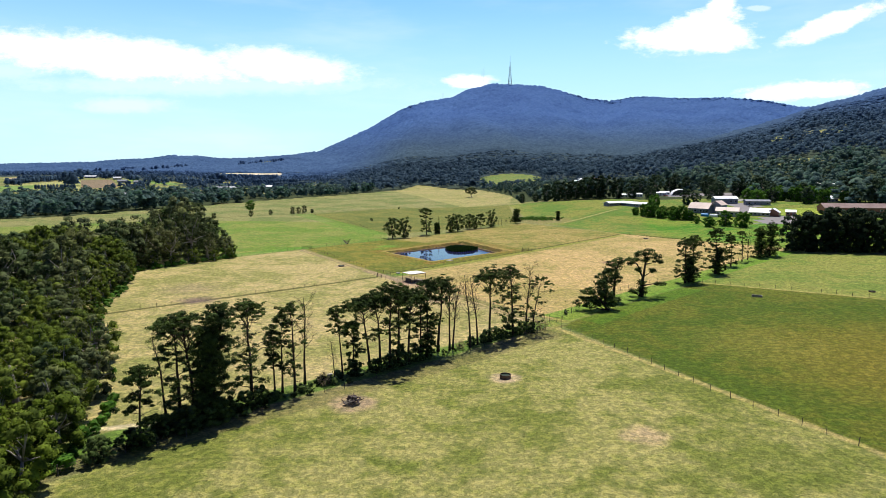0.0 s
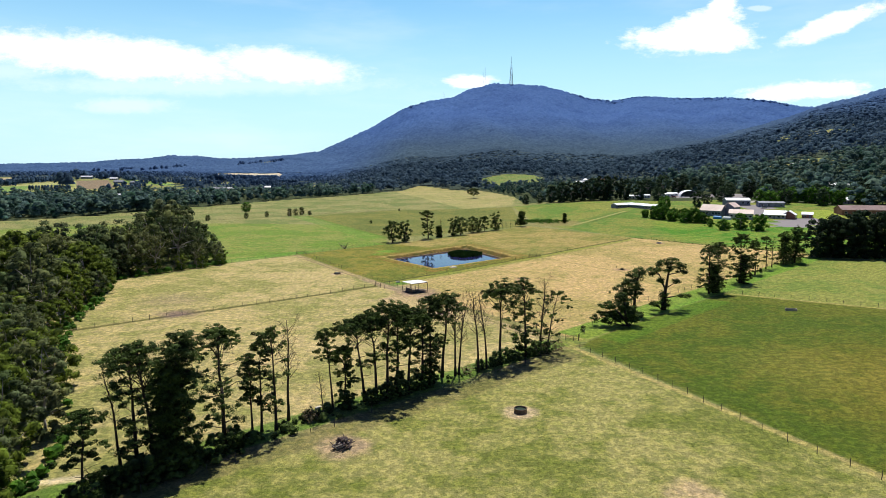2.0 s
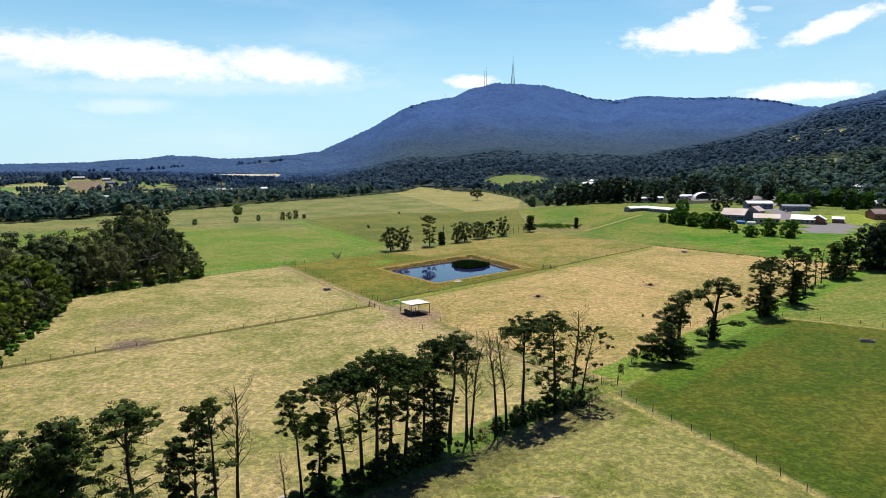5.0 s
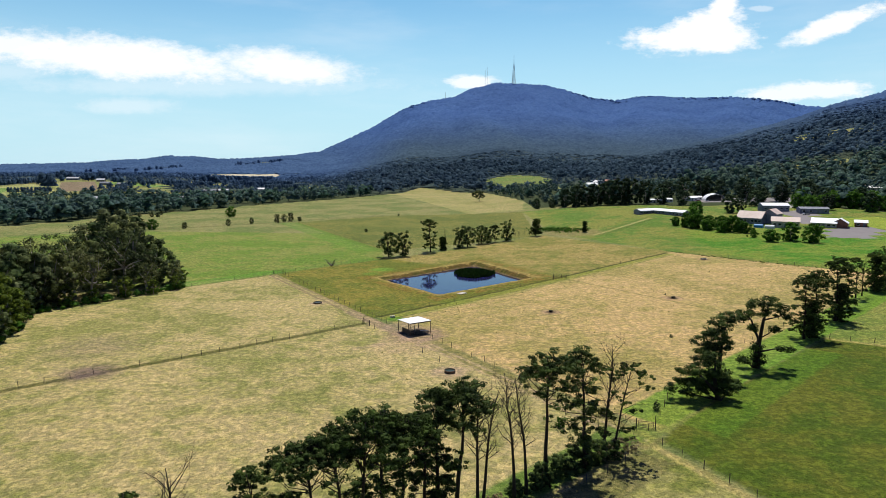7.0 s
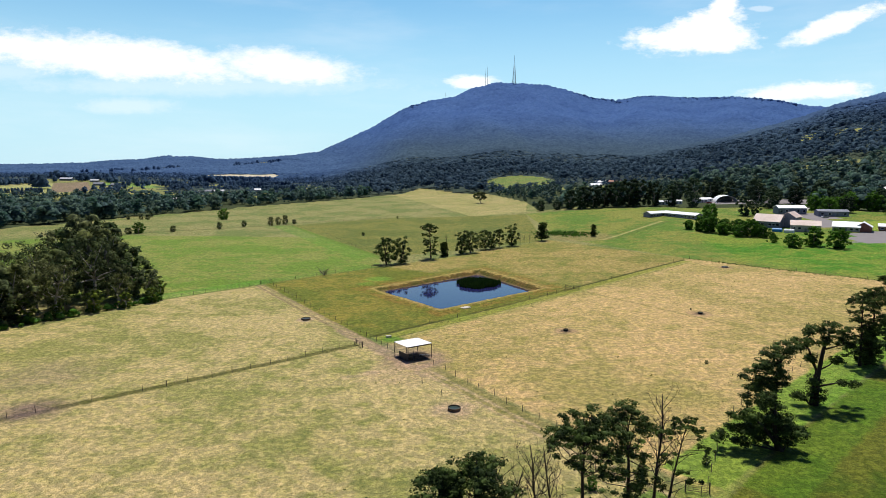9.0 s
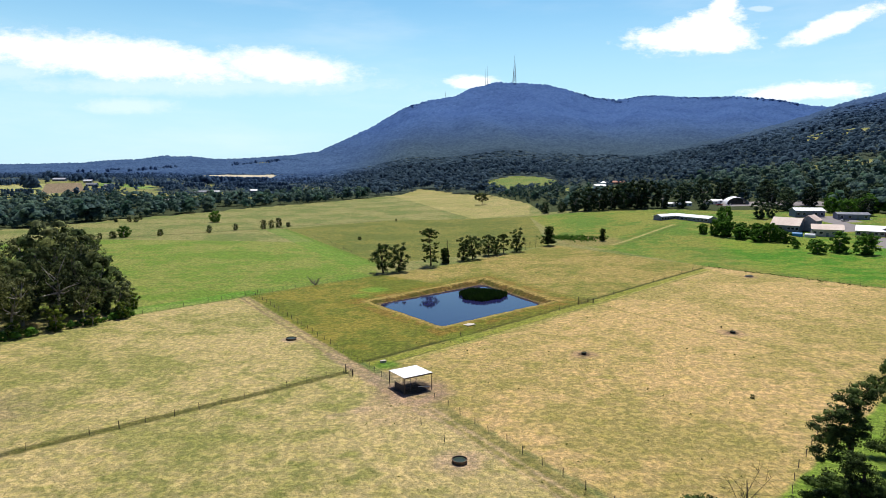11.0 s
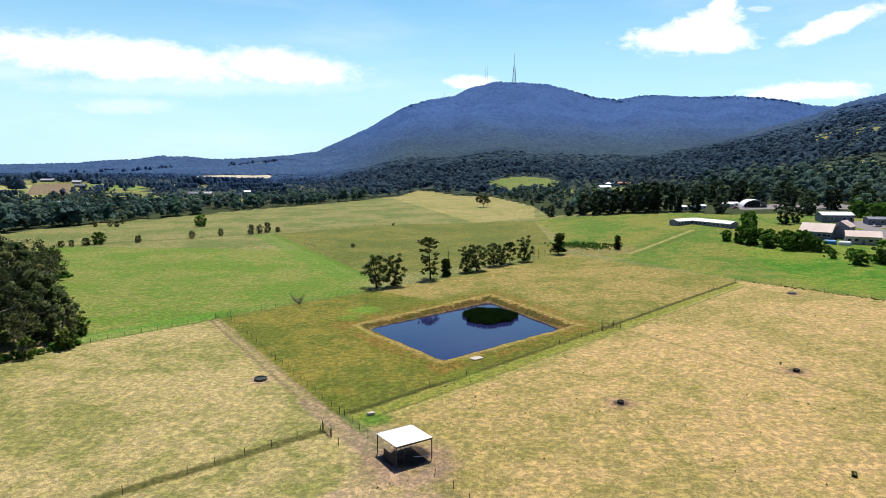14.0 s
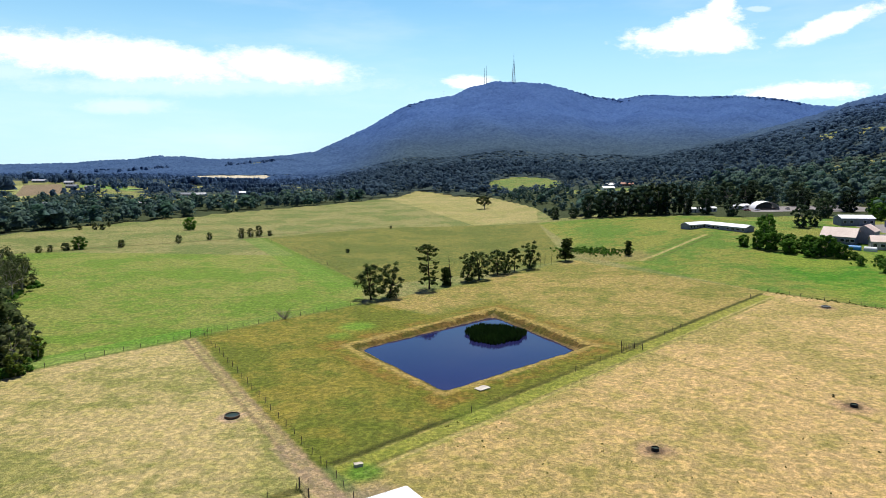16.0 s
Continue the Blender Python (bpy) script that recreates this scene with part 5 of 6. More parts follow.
# ---- open stock shelter ----
def stock_shelter():
    x, y, side = -10.2, 224.7, 5.9
    ob = thing("stock_shelter", x, y, height(x, y), "open steel-framed stock shelter with white sheet roof", "shed", "", 33.0)
    half = side / 2
    # box profile sheeting
    s = Shape()
    n = 30
    pts, quads = [], []
    for k in range(n * 2 + 1):
        px = -half - 0.12 + (side + 0.24) * k / (n * 2)
        dz = 0.03 if k % 2 else 0.0
        for py, z in ((-half - 0.15, 3.28), (half + 0.15, 3.06)):
            pts += [(px, py, z + dz), (px, py, z + dz - 0.05)]
    for k in range(n * 2):
        a, b = 4 * k, 4 * (k + 1)
        quads += [(a, b, b + 2, a + 2), (a + 1, a + 3, b + 3, b + 1), (a, a + 1, b + 1, b), (a + 2, b + 2, b + 3, a + 3)]
    s.add(pts, quads)
    part("roof", s.mesh("shelter_roof", M_WHITE_ROOF), ob)
    for px in (-half, 0, half):
        for py in (-half, half):
            if px == 0 and py < 0:
                continue
            p = Shape()
            p.box((0, 0, 1.5), (0.12, 0.12, 3.2))
            part("post", p.mesh("shelter_post", M_RUST), ob).matrix_basis = pose(px, py, 0)
    for py in (-half, half):
        b = Shape()
        b.box((0, 0, 0), (side, 0.10, 0.18))
        part("beam", b.mesh("shelter_beam", M_RUST), ob).matrix_basis = pose(0, py, 3.08 if py < 0 else 2.92)
    # partition sheets: two on the west side
    for px, py, turn, wide, tall in ((-half + 0.05, -0.9, 90, 3.9, 1.35), (-0.9, -half + 1.3, 62, 2.6, 1.9)):
        w = Shape()
        w.box((0, 0, tall / 2 + 0.15), (wide, 0.06, tall))
        part("wall_panel", w.mesh("shelter_panel", M_SLATE), ob, "dark rusted sheet metal panel").matrix_basis = pose(px, py, 0, 0, 0, turn)
    rail = Shape()
    rail.tube([(-0.2, -half - 0.1, 1.1), (2.0, -half - 0.6, 0.9)], [0.05, 0.05], 6)
    part("rail", rail.mesh("shelter_rail", M_WHITE_WALL), ob, "pale pipe rail")
    return ob


stock_shelter()


# ---- troughs ----
def round_trough(x, y, r, tall, wall, label, fill=M_ALGAE, name="water_trough"):
    ob = thing(name, x, y, height(x, y) - 0.05, label, "trough", "water troughs")
    s = Shape()
    n = 28
    prof = [(r * 1.03, 0), (r * 1.02, tall * 0.9), (r * 1.05, tall * 0.92), (r * 1.05, tall), (r * 0.93, tall), (r * 0.90, tall * 0.4)]
    pts, quads = [], []
    for pr, pz in prof:
        pts += [(pr * math.cos(2 * math.pi * k / n), pr * math.sin(2 * math.pi * k / n), pz) for k in range(n)]
    for i in range(len(prof) - 1):
        quads += [(i * n + k, i * n + (k + 1) % n, (i + 1) * n + (k + 1) % n, (i + 1) * n + k) for k in range(n)]
    s.add(pts, quads)
    part("basin", s.mesh("trough_basin", wall), ob)
    w = Shape()
    w.add([(0, 0, tall * 0.72)] + [(r * 0.92 * math.cos(2 * math.pi * k / n), r * 0.92 * math.sin(2 * math.pi * k / n), tall * 0.72) for k in range(n)], (), [(0, 1 + k, 1 + (k + 1) % n) for k in range(n)])
    part("trough_water", w.mesh("trough_water", fill), ob, "dark greenish water")


round_trough(-41.4, 259.3, 1.25, 0.5, M_RUST, "round rusted iron water trough with dark water on bare earth")
round_trough(27.3, 244.4, 0.55, 0.55, M_RUBBER, "small black tub trough in a trampled muddy ring")
round_trough(67.4, 260.4, 0.6, 0.55, M_RUBBER, "small black tub trough in a trampled muddy ring")
round_trough(106.0, 334.5, 1.2, 0.5, M_CONCRETE, "round pale concrete trough in a worn muddy ring")
round_trough(-1.5, 193.5, 1.1, 0.6, M_RUST, "rusty brown round trough on bare trodden earth")
round_trough(12.1, 120.8, 1.05, 0.85, M_RUST, "tall rusty round tank trough with green water")
round_trough(130.0, 191.9, 0.9, 0.4, M_RUST, "low rusty round trough in the pale paddock")


def long_trough(x, y, turn):
    ob = thing("long_trough", x, y, height(x, y) - 0.04, "long pale concrete water trough in the green paddock", "trough", "water troughs", turn)
    s = Shape()
    for cx, cy, sx, sy in ((0, 0.42, 2.8, 0.14), (0, -0.42, 2.8, 0.14), (1.33, 0, 0.14, 0.7), (-1.33, 0, 0.14, 0.7)):
        s.box((cx, cy, 0.32), (sx, sy, 0.64))
    s.box((0, 0, 0.12), (2.6, 0.72, 0.1))
    part("basin", s.mesh("long_basin", M_CONCRETE), ob)
    w = Shape()
    w.box((0, 0, 0.42), (2.52, 0.70, 0.02))
    part("trough_water", w.mesh("long_water", M_ALGAE), ob, "dark water")


long_trough(93.4, 188.2, -20)


# ---- heap of burnt branches ----
def branch_heap(x, y):
    rng = np.random.default_rng(77)
    ob = thing("branch_heap", x, y, height(x, y), "heap of charred logs and branches on scorched ground", "wood heap")
    for k in range(64):
        s = Shape()
        l = rng.uniform(0.8, 2.1)
        s.tube([(-l / 2, 0, 0), (0, rng.normal(0, 0.15), rng.normal(0, 0.1)), (l / 2, 0, 0)], [rng.uniform(0.08, 0.2), 0.11, 0.05], 6)
        r = abs(rng.normal(0, 0.72))
        a = rng.uniform(0, 360)
        part("branch", s.mesh("heap_branch", M_BURNT if k % 4 else M_DEAD), ob).matrix_basis = pose(
            r * math.cos(a), r * math.sin(a), max(0.15, 1.15 - 0.6 * r + rng.normal(0, 0.15)), rng.normal(0, 14), rng.normal(0, 16), rng.uniform(0, 360))


branch_heap(-15.7, 107.8)


def stone_block(x, y, size, turn, label):
    rng = np.random.default_rng(int(abs(x * 10)))
    bm = bmesh.new()
    bmesh.ops.create_cube(bm, size=1.0)
    bmesh.ops.subdivide_edges(bm, edges=bm.edges[:], cuts=2, use_grid_fill=True)
    for v in bm.verts:
        v.co = Vector((v.co.x * size[0], v.co.y * size[1], v.co.z * size[2])) * rng.uniform(0.88, 1.08)
    me = bpy.data.meshes.new("stone_block")
    bm.to_mesh(me)
    bm.free()
    me.materials.append(M_STONE)
    ob = tagged(new("stone_block", me), label, "stone")
    ob.matrix_world = pose(x, y, height(x, y) + size[2] * 0.35, 0, 0, turn)


stone_block(2.9, 272.6, (2.7, 1.9, 0.22), 38, "flat pale concrete slab on the dam bank")
stone_block(-17.0, 240.6, (1.3, 0.8, 0.5), 20, "pale block of stone beside the paddock fence")
stone_block(-22.4, 123.2, (1.1, 0.6, 0.3), 40, "pale block of stone behind the pine row")


# ---- reeds in the dam ----
def reed_bed():
    rng = np.random.default_rng(3)
    n = 5200
    a, r = rng.uniform(0, 6.283, n), np.sqrt(rng.uniform(0, 1, n))
    wob = 1 + 0.10 * np.sin(3 * a + 1) + 0.06 * np.sin(7 * a)
    x, y = 8.7 + 7.6 * r * wob * np.cos(a), 316.5 + 8.2 * r * wob * np.sin(a)
    h = rng.uniform(1.0, 2.1, n) * (1.05 - 0.35 * r ** 4)
    lean = rng.normal(0, 0.22, (n, 2))
    t = rng.uniform(0, 3.14, n)
    w = np.stack([np.cos(t), np.sin(t), np.zeros(n)], -1) * 0.10
    foot = np.stack([x, y, np.full(n, WATER - 0.3)], -1)
    mid = foot + np.stack([lean[:, 0] * 0.4, lean[:, 1] * 0.4, h * 0.65 + 0.3], -1)
    tip = foot + np.stack([lean[:, 0], lean[:, 1], h + 0.3], -1)
    v = np.stack([foot - w, foot + w, mid + w * 0.9, mid - w * 0.9, tip], 1).reshape(-1, 3)
    i = np.arange(n)[:, None] * 5
    me = quick_mesh("reed_bed", v, [i + np.array([[0, 1, 2, 3]]), i + np.array([[3, 2, 4]])], (M_REED,))
    tagged(new("reed_bed", me), "round bed of dark green reeds standing in the dam", "reeds", kind="stuff")


reed_bed()

# grass tussocks and thistles in the paddocks
M_DOCK = foliage_material("dock_leaves", (0.08, 0.08, 0.025), (0.15, 0.14, 0.04), 0.4)


def tussocks(name, x0, x1, y0, y1, n, seed, size, material, label, blades=8):
    rng = np.random.default_rng(seed)
    x, y = rng.uniform(x0, x1, n), rng.uniform(y0, y1, n)
    keep = (pond_edge(x, y) > 2.5) & ~inside(WOOD_EDGE, x, y) & (np.hypot(x + 10, y - 224.5) > 6) & ~inside([(28, 158), (62, 84), (135, 84), (135, 270)], x, y)
    x, y = x[keep], y[keep]
    s = Shape()
    h = size * rng.uniform(0.5, 1.3, len(x))
    s.leaves(np.stack([x, y, land(x, y) + h * 0.35], -1), np.stack([h * 0.6, h * 0.6, h * 0.4], -1), blades, size * 0.6, rng, 0.0)
    tagged(new(name, s.mesh(name, material)), label, "grass", kind="stuff")


tussocks("dock_weeds", -20, 130, 165, 345, 420, 42, 0.24, M_DOCK, "dark dock weeds scattered in the dry paddock")

# ---- lone trees and bushes on the paddocks ----
small_gums = [gum_meshes(1300 + k, t, w, 0.5, 40, 26, 0.05, None, M_GARDEN if k == 2 else M_GUM) for k, (t, w) in enumerate(((8, 8), (9, 7), (8, 8.5)))]
LONE = [(-173, 579, 8.6, 2), (-151, 506, 4.6, 1), (-174, 488, 4.0, 0), (-140, 523, 4.8, 1), (-124, 531, 6.0, 1), (-120.5, 537, 5.4, 1), (-116.5, 541, 6.6, 1), (-110.5, 543, 3.6, 0),
        (-192, 481, 7.5, 2), (-196, 476, 4.5, 0), (-201, 471, 4.0, 1), (-205, 468, 3.5, 0), (-246, 578, 3.4, 0), (-236, 578, 5.2, 1), (-231, 578, 4.0, 0), (-238, 600, 3.6, 1), (-52, 468, 2.2, 0), (-40, 585, 2.0, 0)]
for x, y, tall, k in LONE:
    broad_tree(x, y, tall / (8, 9, 8)[k], small_gums[k], "small rounded dark green tree alone on the far paddock", "paddock trees", "paddock_tree")
broad_tree(32.3, 731, 12.4 / 8, gum_meshes(1350, 8, 9, 0.5, 30, 22, 0.35), "lone spreading gum tree on the yellow far paddock", "", "gum_tree")
pine_tree(78.6, 439, 6.8, "dense", 351, 1.3, (0, 0), "trees behind the dam", 0.05)
for k, (x, y, tall) in enumerate(((51.5, 216.4, 0.9), (66.5, 265, 0.6), (16.0, 165.5, 1.6), (24.0, 170.0, 1.5), (33.4, 171.5, 1.4))):
    broad_tree(x, y, tall / 8, small_gums[k % 3], "small round green shrub in the dry grass", "shrubs", "shrub")


def dead_bush(x, y, tall):
    rng = np.random.default_rng(9)
    s = Shape()
    for k in range(26):
        a = rng.uniform(0, 6.28)
        tip = np.array((math.cos(a), math.sin(a), rng.uniform(0.5, 1.4))) * tall * rng.uniform(0.4, 0.75)
        s.tube([(0, 0, 0), tip * 0.5 + rng.normal(0, 0.2, 3), tip], [0.07, 0.045, 0.015], 4)
        for _ in range(2):
            s.tube([tip * 0.6, tip * 0.6 + rng.normal(0, 0.5, 3)], [0.03, 0.01], 3)
    me = s.mesh("dead_bush", M_DEAD)
    ob = tagged(new("dead_bush", me), "leafless grey dead bush by the fence", "bush")
    ob.matrix_world = pose(x, y, height(x, y) - 0.05)


dead_bush(-49.5, 330, 4.2)

M_GREEN_WEED = foliage_material("fence_weed_leaves", (0.06, 0.085, 0.02), (0.14, 0.17, 0.04), 0.3)
undergrowth("green_scrub", [(56, 462), (66, 455), (74, 446)], 420, 4.6, 1.25, 35, M_GARDEN, "low green scrub on rough ground behind the dam")
undergrowth("fence_weeds", [(101, 358), (121, 330), (142, 305), (155, 288)], 110, 0.9, 0.26, 36, M_GREEN_WEED, "dark weeds along the paddock fence")

# ---- farm buildings and houses to the east ----
def gable(shape, long, wide, eave, ridge, over=0.4, thick=0.18):
    """Two roof slopes with the ridge along x."""
    hl, hw = long / 2 + over, wide / 2 + over
    drop = (ridge - eave) * over / (wide / 2)
    for s in (-1, 1):
        pts = [(-hl, s * hw, eave - drop), (hl, s * hw, eave - drop), (hl, 0, ridge), (-hl, 0, ridge)]
        pts += [(a, b, c + thick) for a, b, c in pts]
        shape.add(pts, [(0, 1, 2, 3), (7, 6, 5, 4), (0, 4, 5, 1), (1, 5, 6, 2), (2, 6, 7, 3), (3, 7, 4, 0)])


def building(name, x, y, turn, long, wide, eave, rise, wall_mat, roof_mat, label, windows=3, doors=1, group="farm buildings", category="building"):
    zs = [height(x + a * math.cos(radians(turn)) - b * math.sin(radians(turn)), y + a * math.sin(radians(turn)) + b * math.cos(radians(turn)))
          for a in (-long / 2, long / 2) for b in (-wide / 2, wide / 2)]
    ob = thing(name, x, y, min(zs) - 0.1, label, category, group, turn)
    w = Shape()
    t = 0.25
    w.box((0, -wide / 2 + t / 2, eave / 2), (long, t, eave))
    w.box((0, wide / 2 - t / 2, eave / 2), (long, t, eave))
    for s in (-1, 1):
        w.box((s * (long / 2 - t / 2), 0, eave / 2), (t, wide - 2 * t, eave))
        if rise:
            px = s * (long / 2 - t / 2)
            pts = [(px + d, -wide / 2, eave) for d in (-t / 2, t / 2)] + [(px + d, wide / 2, eave) for d in (-t / 2, t / 2)] + [(px + d, 0, eave + rise) for d in (-t / 2, t / 2)]
            w.add(pts, [(0, 1, 5, 4), (2, 4, 5, 3)], [(0, 4, 2), (1, 3, 5)])
    part("wall", w.mesh(name + "_wall", wall_mat), ob)
    r = Shape()
    gable(r, long, wide, eave, eave + rise)
    part("roof", r.mesh(name + "_roof", roof_mat), ob)
    pane, frame_mesh, door_mesh = Shape(), Shape(), Shape()
    tall = min(1.3, eave * 0.42)
    pane.box((0, 0, 0), (1.5, 0.04, tall))
    for a, b, sx, sz in ((0, tall / 2, 1.7, 0.1), (0, -tall / 2, 1.7, 0.1), (0.8, 0, 0.1, tall), (-0.8, 0, 0.1, tall)):
        frame_mesh.box((a, 0, b), (sx, 0.1, sz))
    door_mesh.box((0, 0, 1.02), (1.1, 0.06, 2.04))
    pane, frame_mesh, door_mesh = pane.mesh("window_pane", M_GLASS), frame_mesh.mesh("window_frame", M_WHITE_WALL), door_mesh.mesh("door_leaf", M_SHEETING)
    for side in (-1, 1):
        spots = windows + (doors if side < 0 else 0)
        for k in range(spots):
            px = -long / 2 + long * (k + 0.5) / spots
            if side < 0 and doors and k == spots // 2:
                part("door", door_mesh, ob).matrix_basis = pose(px, side * (wide / 2 + 0.035), 0.1)
                continue
            f = part("window", frame_mesh, ob)
            f.matrix_basis = pose(px, side * (wide / 2 + 0.05), eave * 0.55)
            part("pane", pane, f).matrix_basis = pose(0, 0, 0)
    return ob


building("long_shed", 133.5, 505.0, 30, 15, 6, 2.6, 1.1, M_GREY_WALL, M_WHITE_ROOF, "low blue-grey shed with white gabled roof", 5, 1)
building("long_shed", 147.5, 495.5, -62, 27, 7, 2.6, 1.2, M_GREY_WALL, M_WHITE_ROOF, "long low blue-grey shed with white gabled roof", 8, 1)
building("stable", 180.5, 450.5, -45, 14, 10, 3.8, 3.6, M_GREY_WALL, M_TAN_ROOF, "stable block with weathered pinkish iron roof and stall openings", 6, 1)
building("hay_barn", 192.0, 449.5, 44, 10, 8, 6.0, 2.6, M_GREY_WALL, M_TAN_ROOF, "tall grey gabled barn with faded iron roof", 2, 1)
building("dairy", 191.5, 433.5, -26, 14, 9, 3.8, 2.2, M_CREAM_WALL, M_TAN_ROOF, "long pale dairy building with faded pink iron roof", 4, 1)
building("machinery_shed", 219.0, 502.0, -5, 17, 9, 4.2, 1.5, M_GREY_WALL, M_WHITE_ROOF, "grey machinery shed with white gabled roof", 4, 1)
building("farmhouse", 213.5, 433.0, -35, 12.5, 8.5, 2.7, 2.4, M_CREAM_WALL, M_WHITE_ROOF, "farmhouse with white iron roof", 4, 1, "farm buildings", category="house")
building("farmhouse", 220.5, 429.5, 55, 8, 7.5, 2.9, 2.3, M_BRICK_WALL, M_WHITE_ROOF, "red brick farmhouse wing with white gabled roof", 3, 1, "farm buildings", category="house")
building("garage", 233.0, 431.0, -30, 6, 6, 2.5, 1.2, M_BRICK_WALL, M_WHITE_ROOF, "small brick garage with white roof", 1, 1)
building("open_shed", 237.0, 487.0, -12, 17, 8, 3.2, 1.0, M_GREY_WALL, M_SHEETING, "grey open-fronted shed on the gravel yard", 3, 1)
building("school_block", 290.0, 438.0, -8, 62, 12, 4.0, 2.6, M_BRICK_WALL, M_BROWN_ROOF, "very long low brick building with brown tiled roof", 12, 1)
for x, y, turn, long, wall, roof, what in (
        (386, 647, 15, 16, M_CREAM_WALL, M_WHITE_ROOF, "cream house with pale roof at the foot of the slope"), (301, 506, 10, 12, M_CREAM_WALL, M_WHITE_ROOF, "cream house with white roof among garden trees"), (350, 604, -20, 16, M_GREY_WALL, M_SHEETING, "grey house with dark iron roof among trees"),
        (366, 608, 30, 14, M_CREAM_WALL, M_WHITE_ROOF, "white house with pale roof among trees"), (405, 684, 0, 20, M_WHITE_WALL, M_WHITE_ROOF, "long white house on the wooded slope"),
        (483, 905, 10, 16, M_WHITE_WALL, M_WHITE_ROOF, "white house high on the wooded slope"), (470, 890, -20, 10, M_WHITE_WALL, M_WHITE_ROOF, "small white house high on the wooded slope"),
        (212, 985, 15, 16, M_WHITE_WALL, M_WHITE_ROOF, "white farmhouse beyond the tree belt"), (232, 992, -5, 20, M_BRICK_WALL, M_RED_ROOF, "brick farmhouse with red roof beyond the tree belt"),
        (187, 905, 8, 14, M_WHITE_WALL, M_WHITE_ROOF, "white farmhouse in a green clearing"), (330, 560, 25, 14, M_CREAM_WALL, M_WHITE_ROOF, "cream house with white roof among garden trees"),
        (-608, 1120, 12, 18, M_GREY_WALL, M_STEEL, "long white farmhouse on the far hill"), (-552, 1100, 10, 12, M_CREAM_WALL, M_STEEL, "small pale shed on the far hill"),
        (-516, 1044, 5, 14, M_GREY_WALL, M_SHEETING, "long pale greenhouse shed in the valley"), (-490, 1044, 5, 14, M_GREY_WALL, M_SHEETING, "long pale greenhouse shed in the valley"),
        (-338, 990, 0, 18, M_GREY_WALL, M_SHEETING, "grey-roofed farmhouse in the valley"), (-322, 996, 30, 14, M_GREY_WALL, M_SHEETING, "grey-roofed farm shed in the valley"),
        (-312, 818, 0, 12, M_GREY_WALL, M_STEEL, "small white shed half hidden by trees"), (-395, 792, 10, 14, M_GREY_WALL, M_STEEL, "pale roofed house half hidden by trees"),
        (-872, 1990, 0, 26, M_BRICK_WALL, M_RED_ROOF, "red roofed house on the far hill"), (-640, 1960, 0, 22, M_CREAM_WALL, M_RED_ROOF, "red roofed house on the far hill"), (-280, 1040, 0, 12, M_GREY_WALL, M_STEEL, "small white shed half hidden by trees")):
    building("house", x, y, turn, long, 9, 3.0, 2.0, wall, roof, what, 3, 1, "far houses", category="house")


def arched_shed(x, y, turn, r, depth):
    ob = thing("arched_shed", x, y, height(x, y) - 0.1, "white arched fabric shed on the gravel yard", "shed", "", turn)
    s = Shape()
    n = 18
    pts, quads = [], []
    for k in range(n + 1):
        a = math.pi * k / n
        for rr in (r, r - 0.2):
            for py in (-depth / 2, depth / 2):
                pts.append((rr * math.cos(a), py, rr * 0.66 * math.sin(a)))
    for k in range(n):
        a, b = 4 * k, 4 * (k + 1)
        quads += [(a, b, b + 1, a + 1), (a + 2, a + 3, b + 3, b + 2), (a, a + 2, b + 2, b), (a + 1, b + 1, b + 3, a + 3)]
    s.add(pts, quads)
    part("roof", s.mesh("arched_roof", M_WHITE_ROOF), ob)
    e = Shape()
    e.box((0, depth / 2 - 0.3, r * 0.25), (r * 1.7, 0.15, r * 0.5))
    part("end_wall", e.mesh("arched_end", M_SHEETING), ob)


arched_shed(224.5, 612, -12, 8.2, 16)


def round_bale_store(x, y, turn, cover, label):
    ob = thing("covered_stack", x, y, height(x, y) - 0.05, label, "hay stack", "covered stacks", turn)
    s = Shape()
    n = 14
    pts, quads = [], []
    for i, px in enumerate((-2.4, -2.3, 2.3, 2.4)):
        for k in range(n + 1):
            a = math.pi * k / n
            rr = 1.45 if 0 < i < 3 else 1.3
            pts.append((px, rr * math.cos(a), 0.5 + rr * math.sin(a) if 0 < k < n else 0.0))
    m = n + 1
    for i in range(3):
        quads += [(i * m + k, i * m + k + 1, (i + 1) * m + k + 1, (i + 1) * m + k) for k in range(n)]
    s.add(pts, quads, [(j * m, j * m + k, j * m + k + 1) for j in (0, 3) for k in range(1, n)])
    part("cover", s.mesh("stack_cover", cover), ob)
    b = Shape()
    b.box((0, 0, 0.35), (4.5, 2.5, 0.7))
    part("base", b.mesh("stack_base", M_POST), ob)


round_bale_store(176.0, 432.5, -40, M_BLUE, "hay stack under a bright blue tarpaulin")
round_bale_store(180.5, 428.8, -40, M_WHITE_WALL, "hay stack under a white tarpaulin")


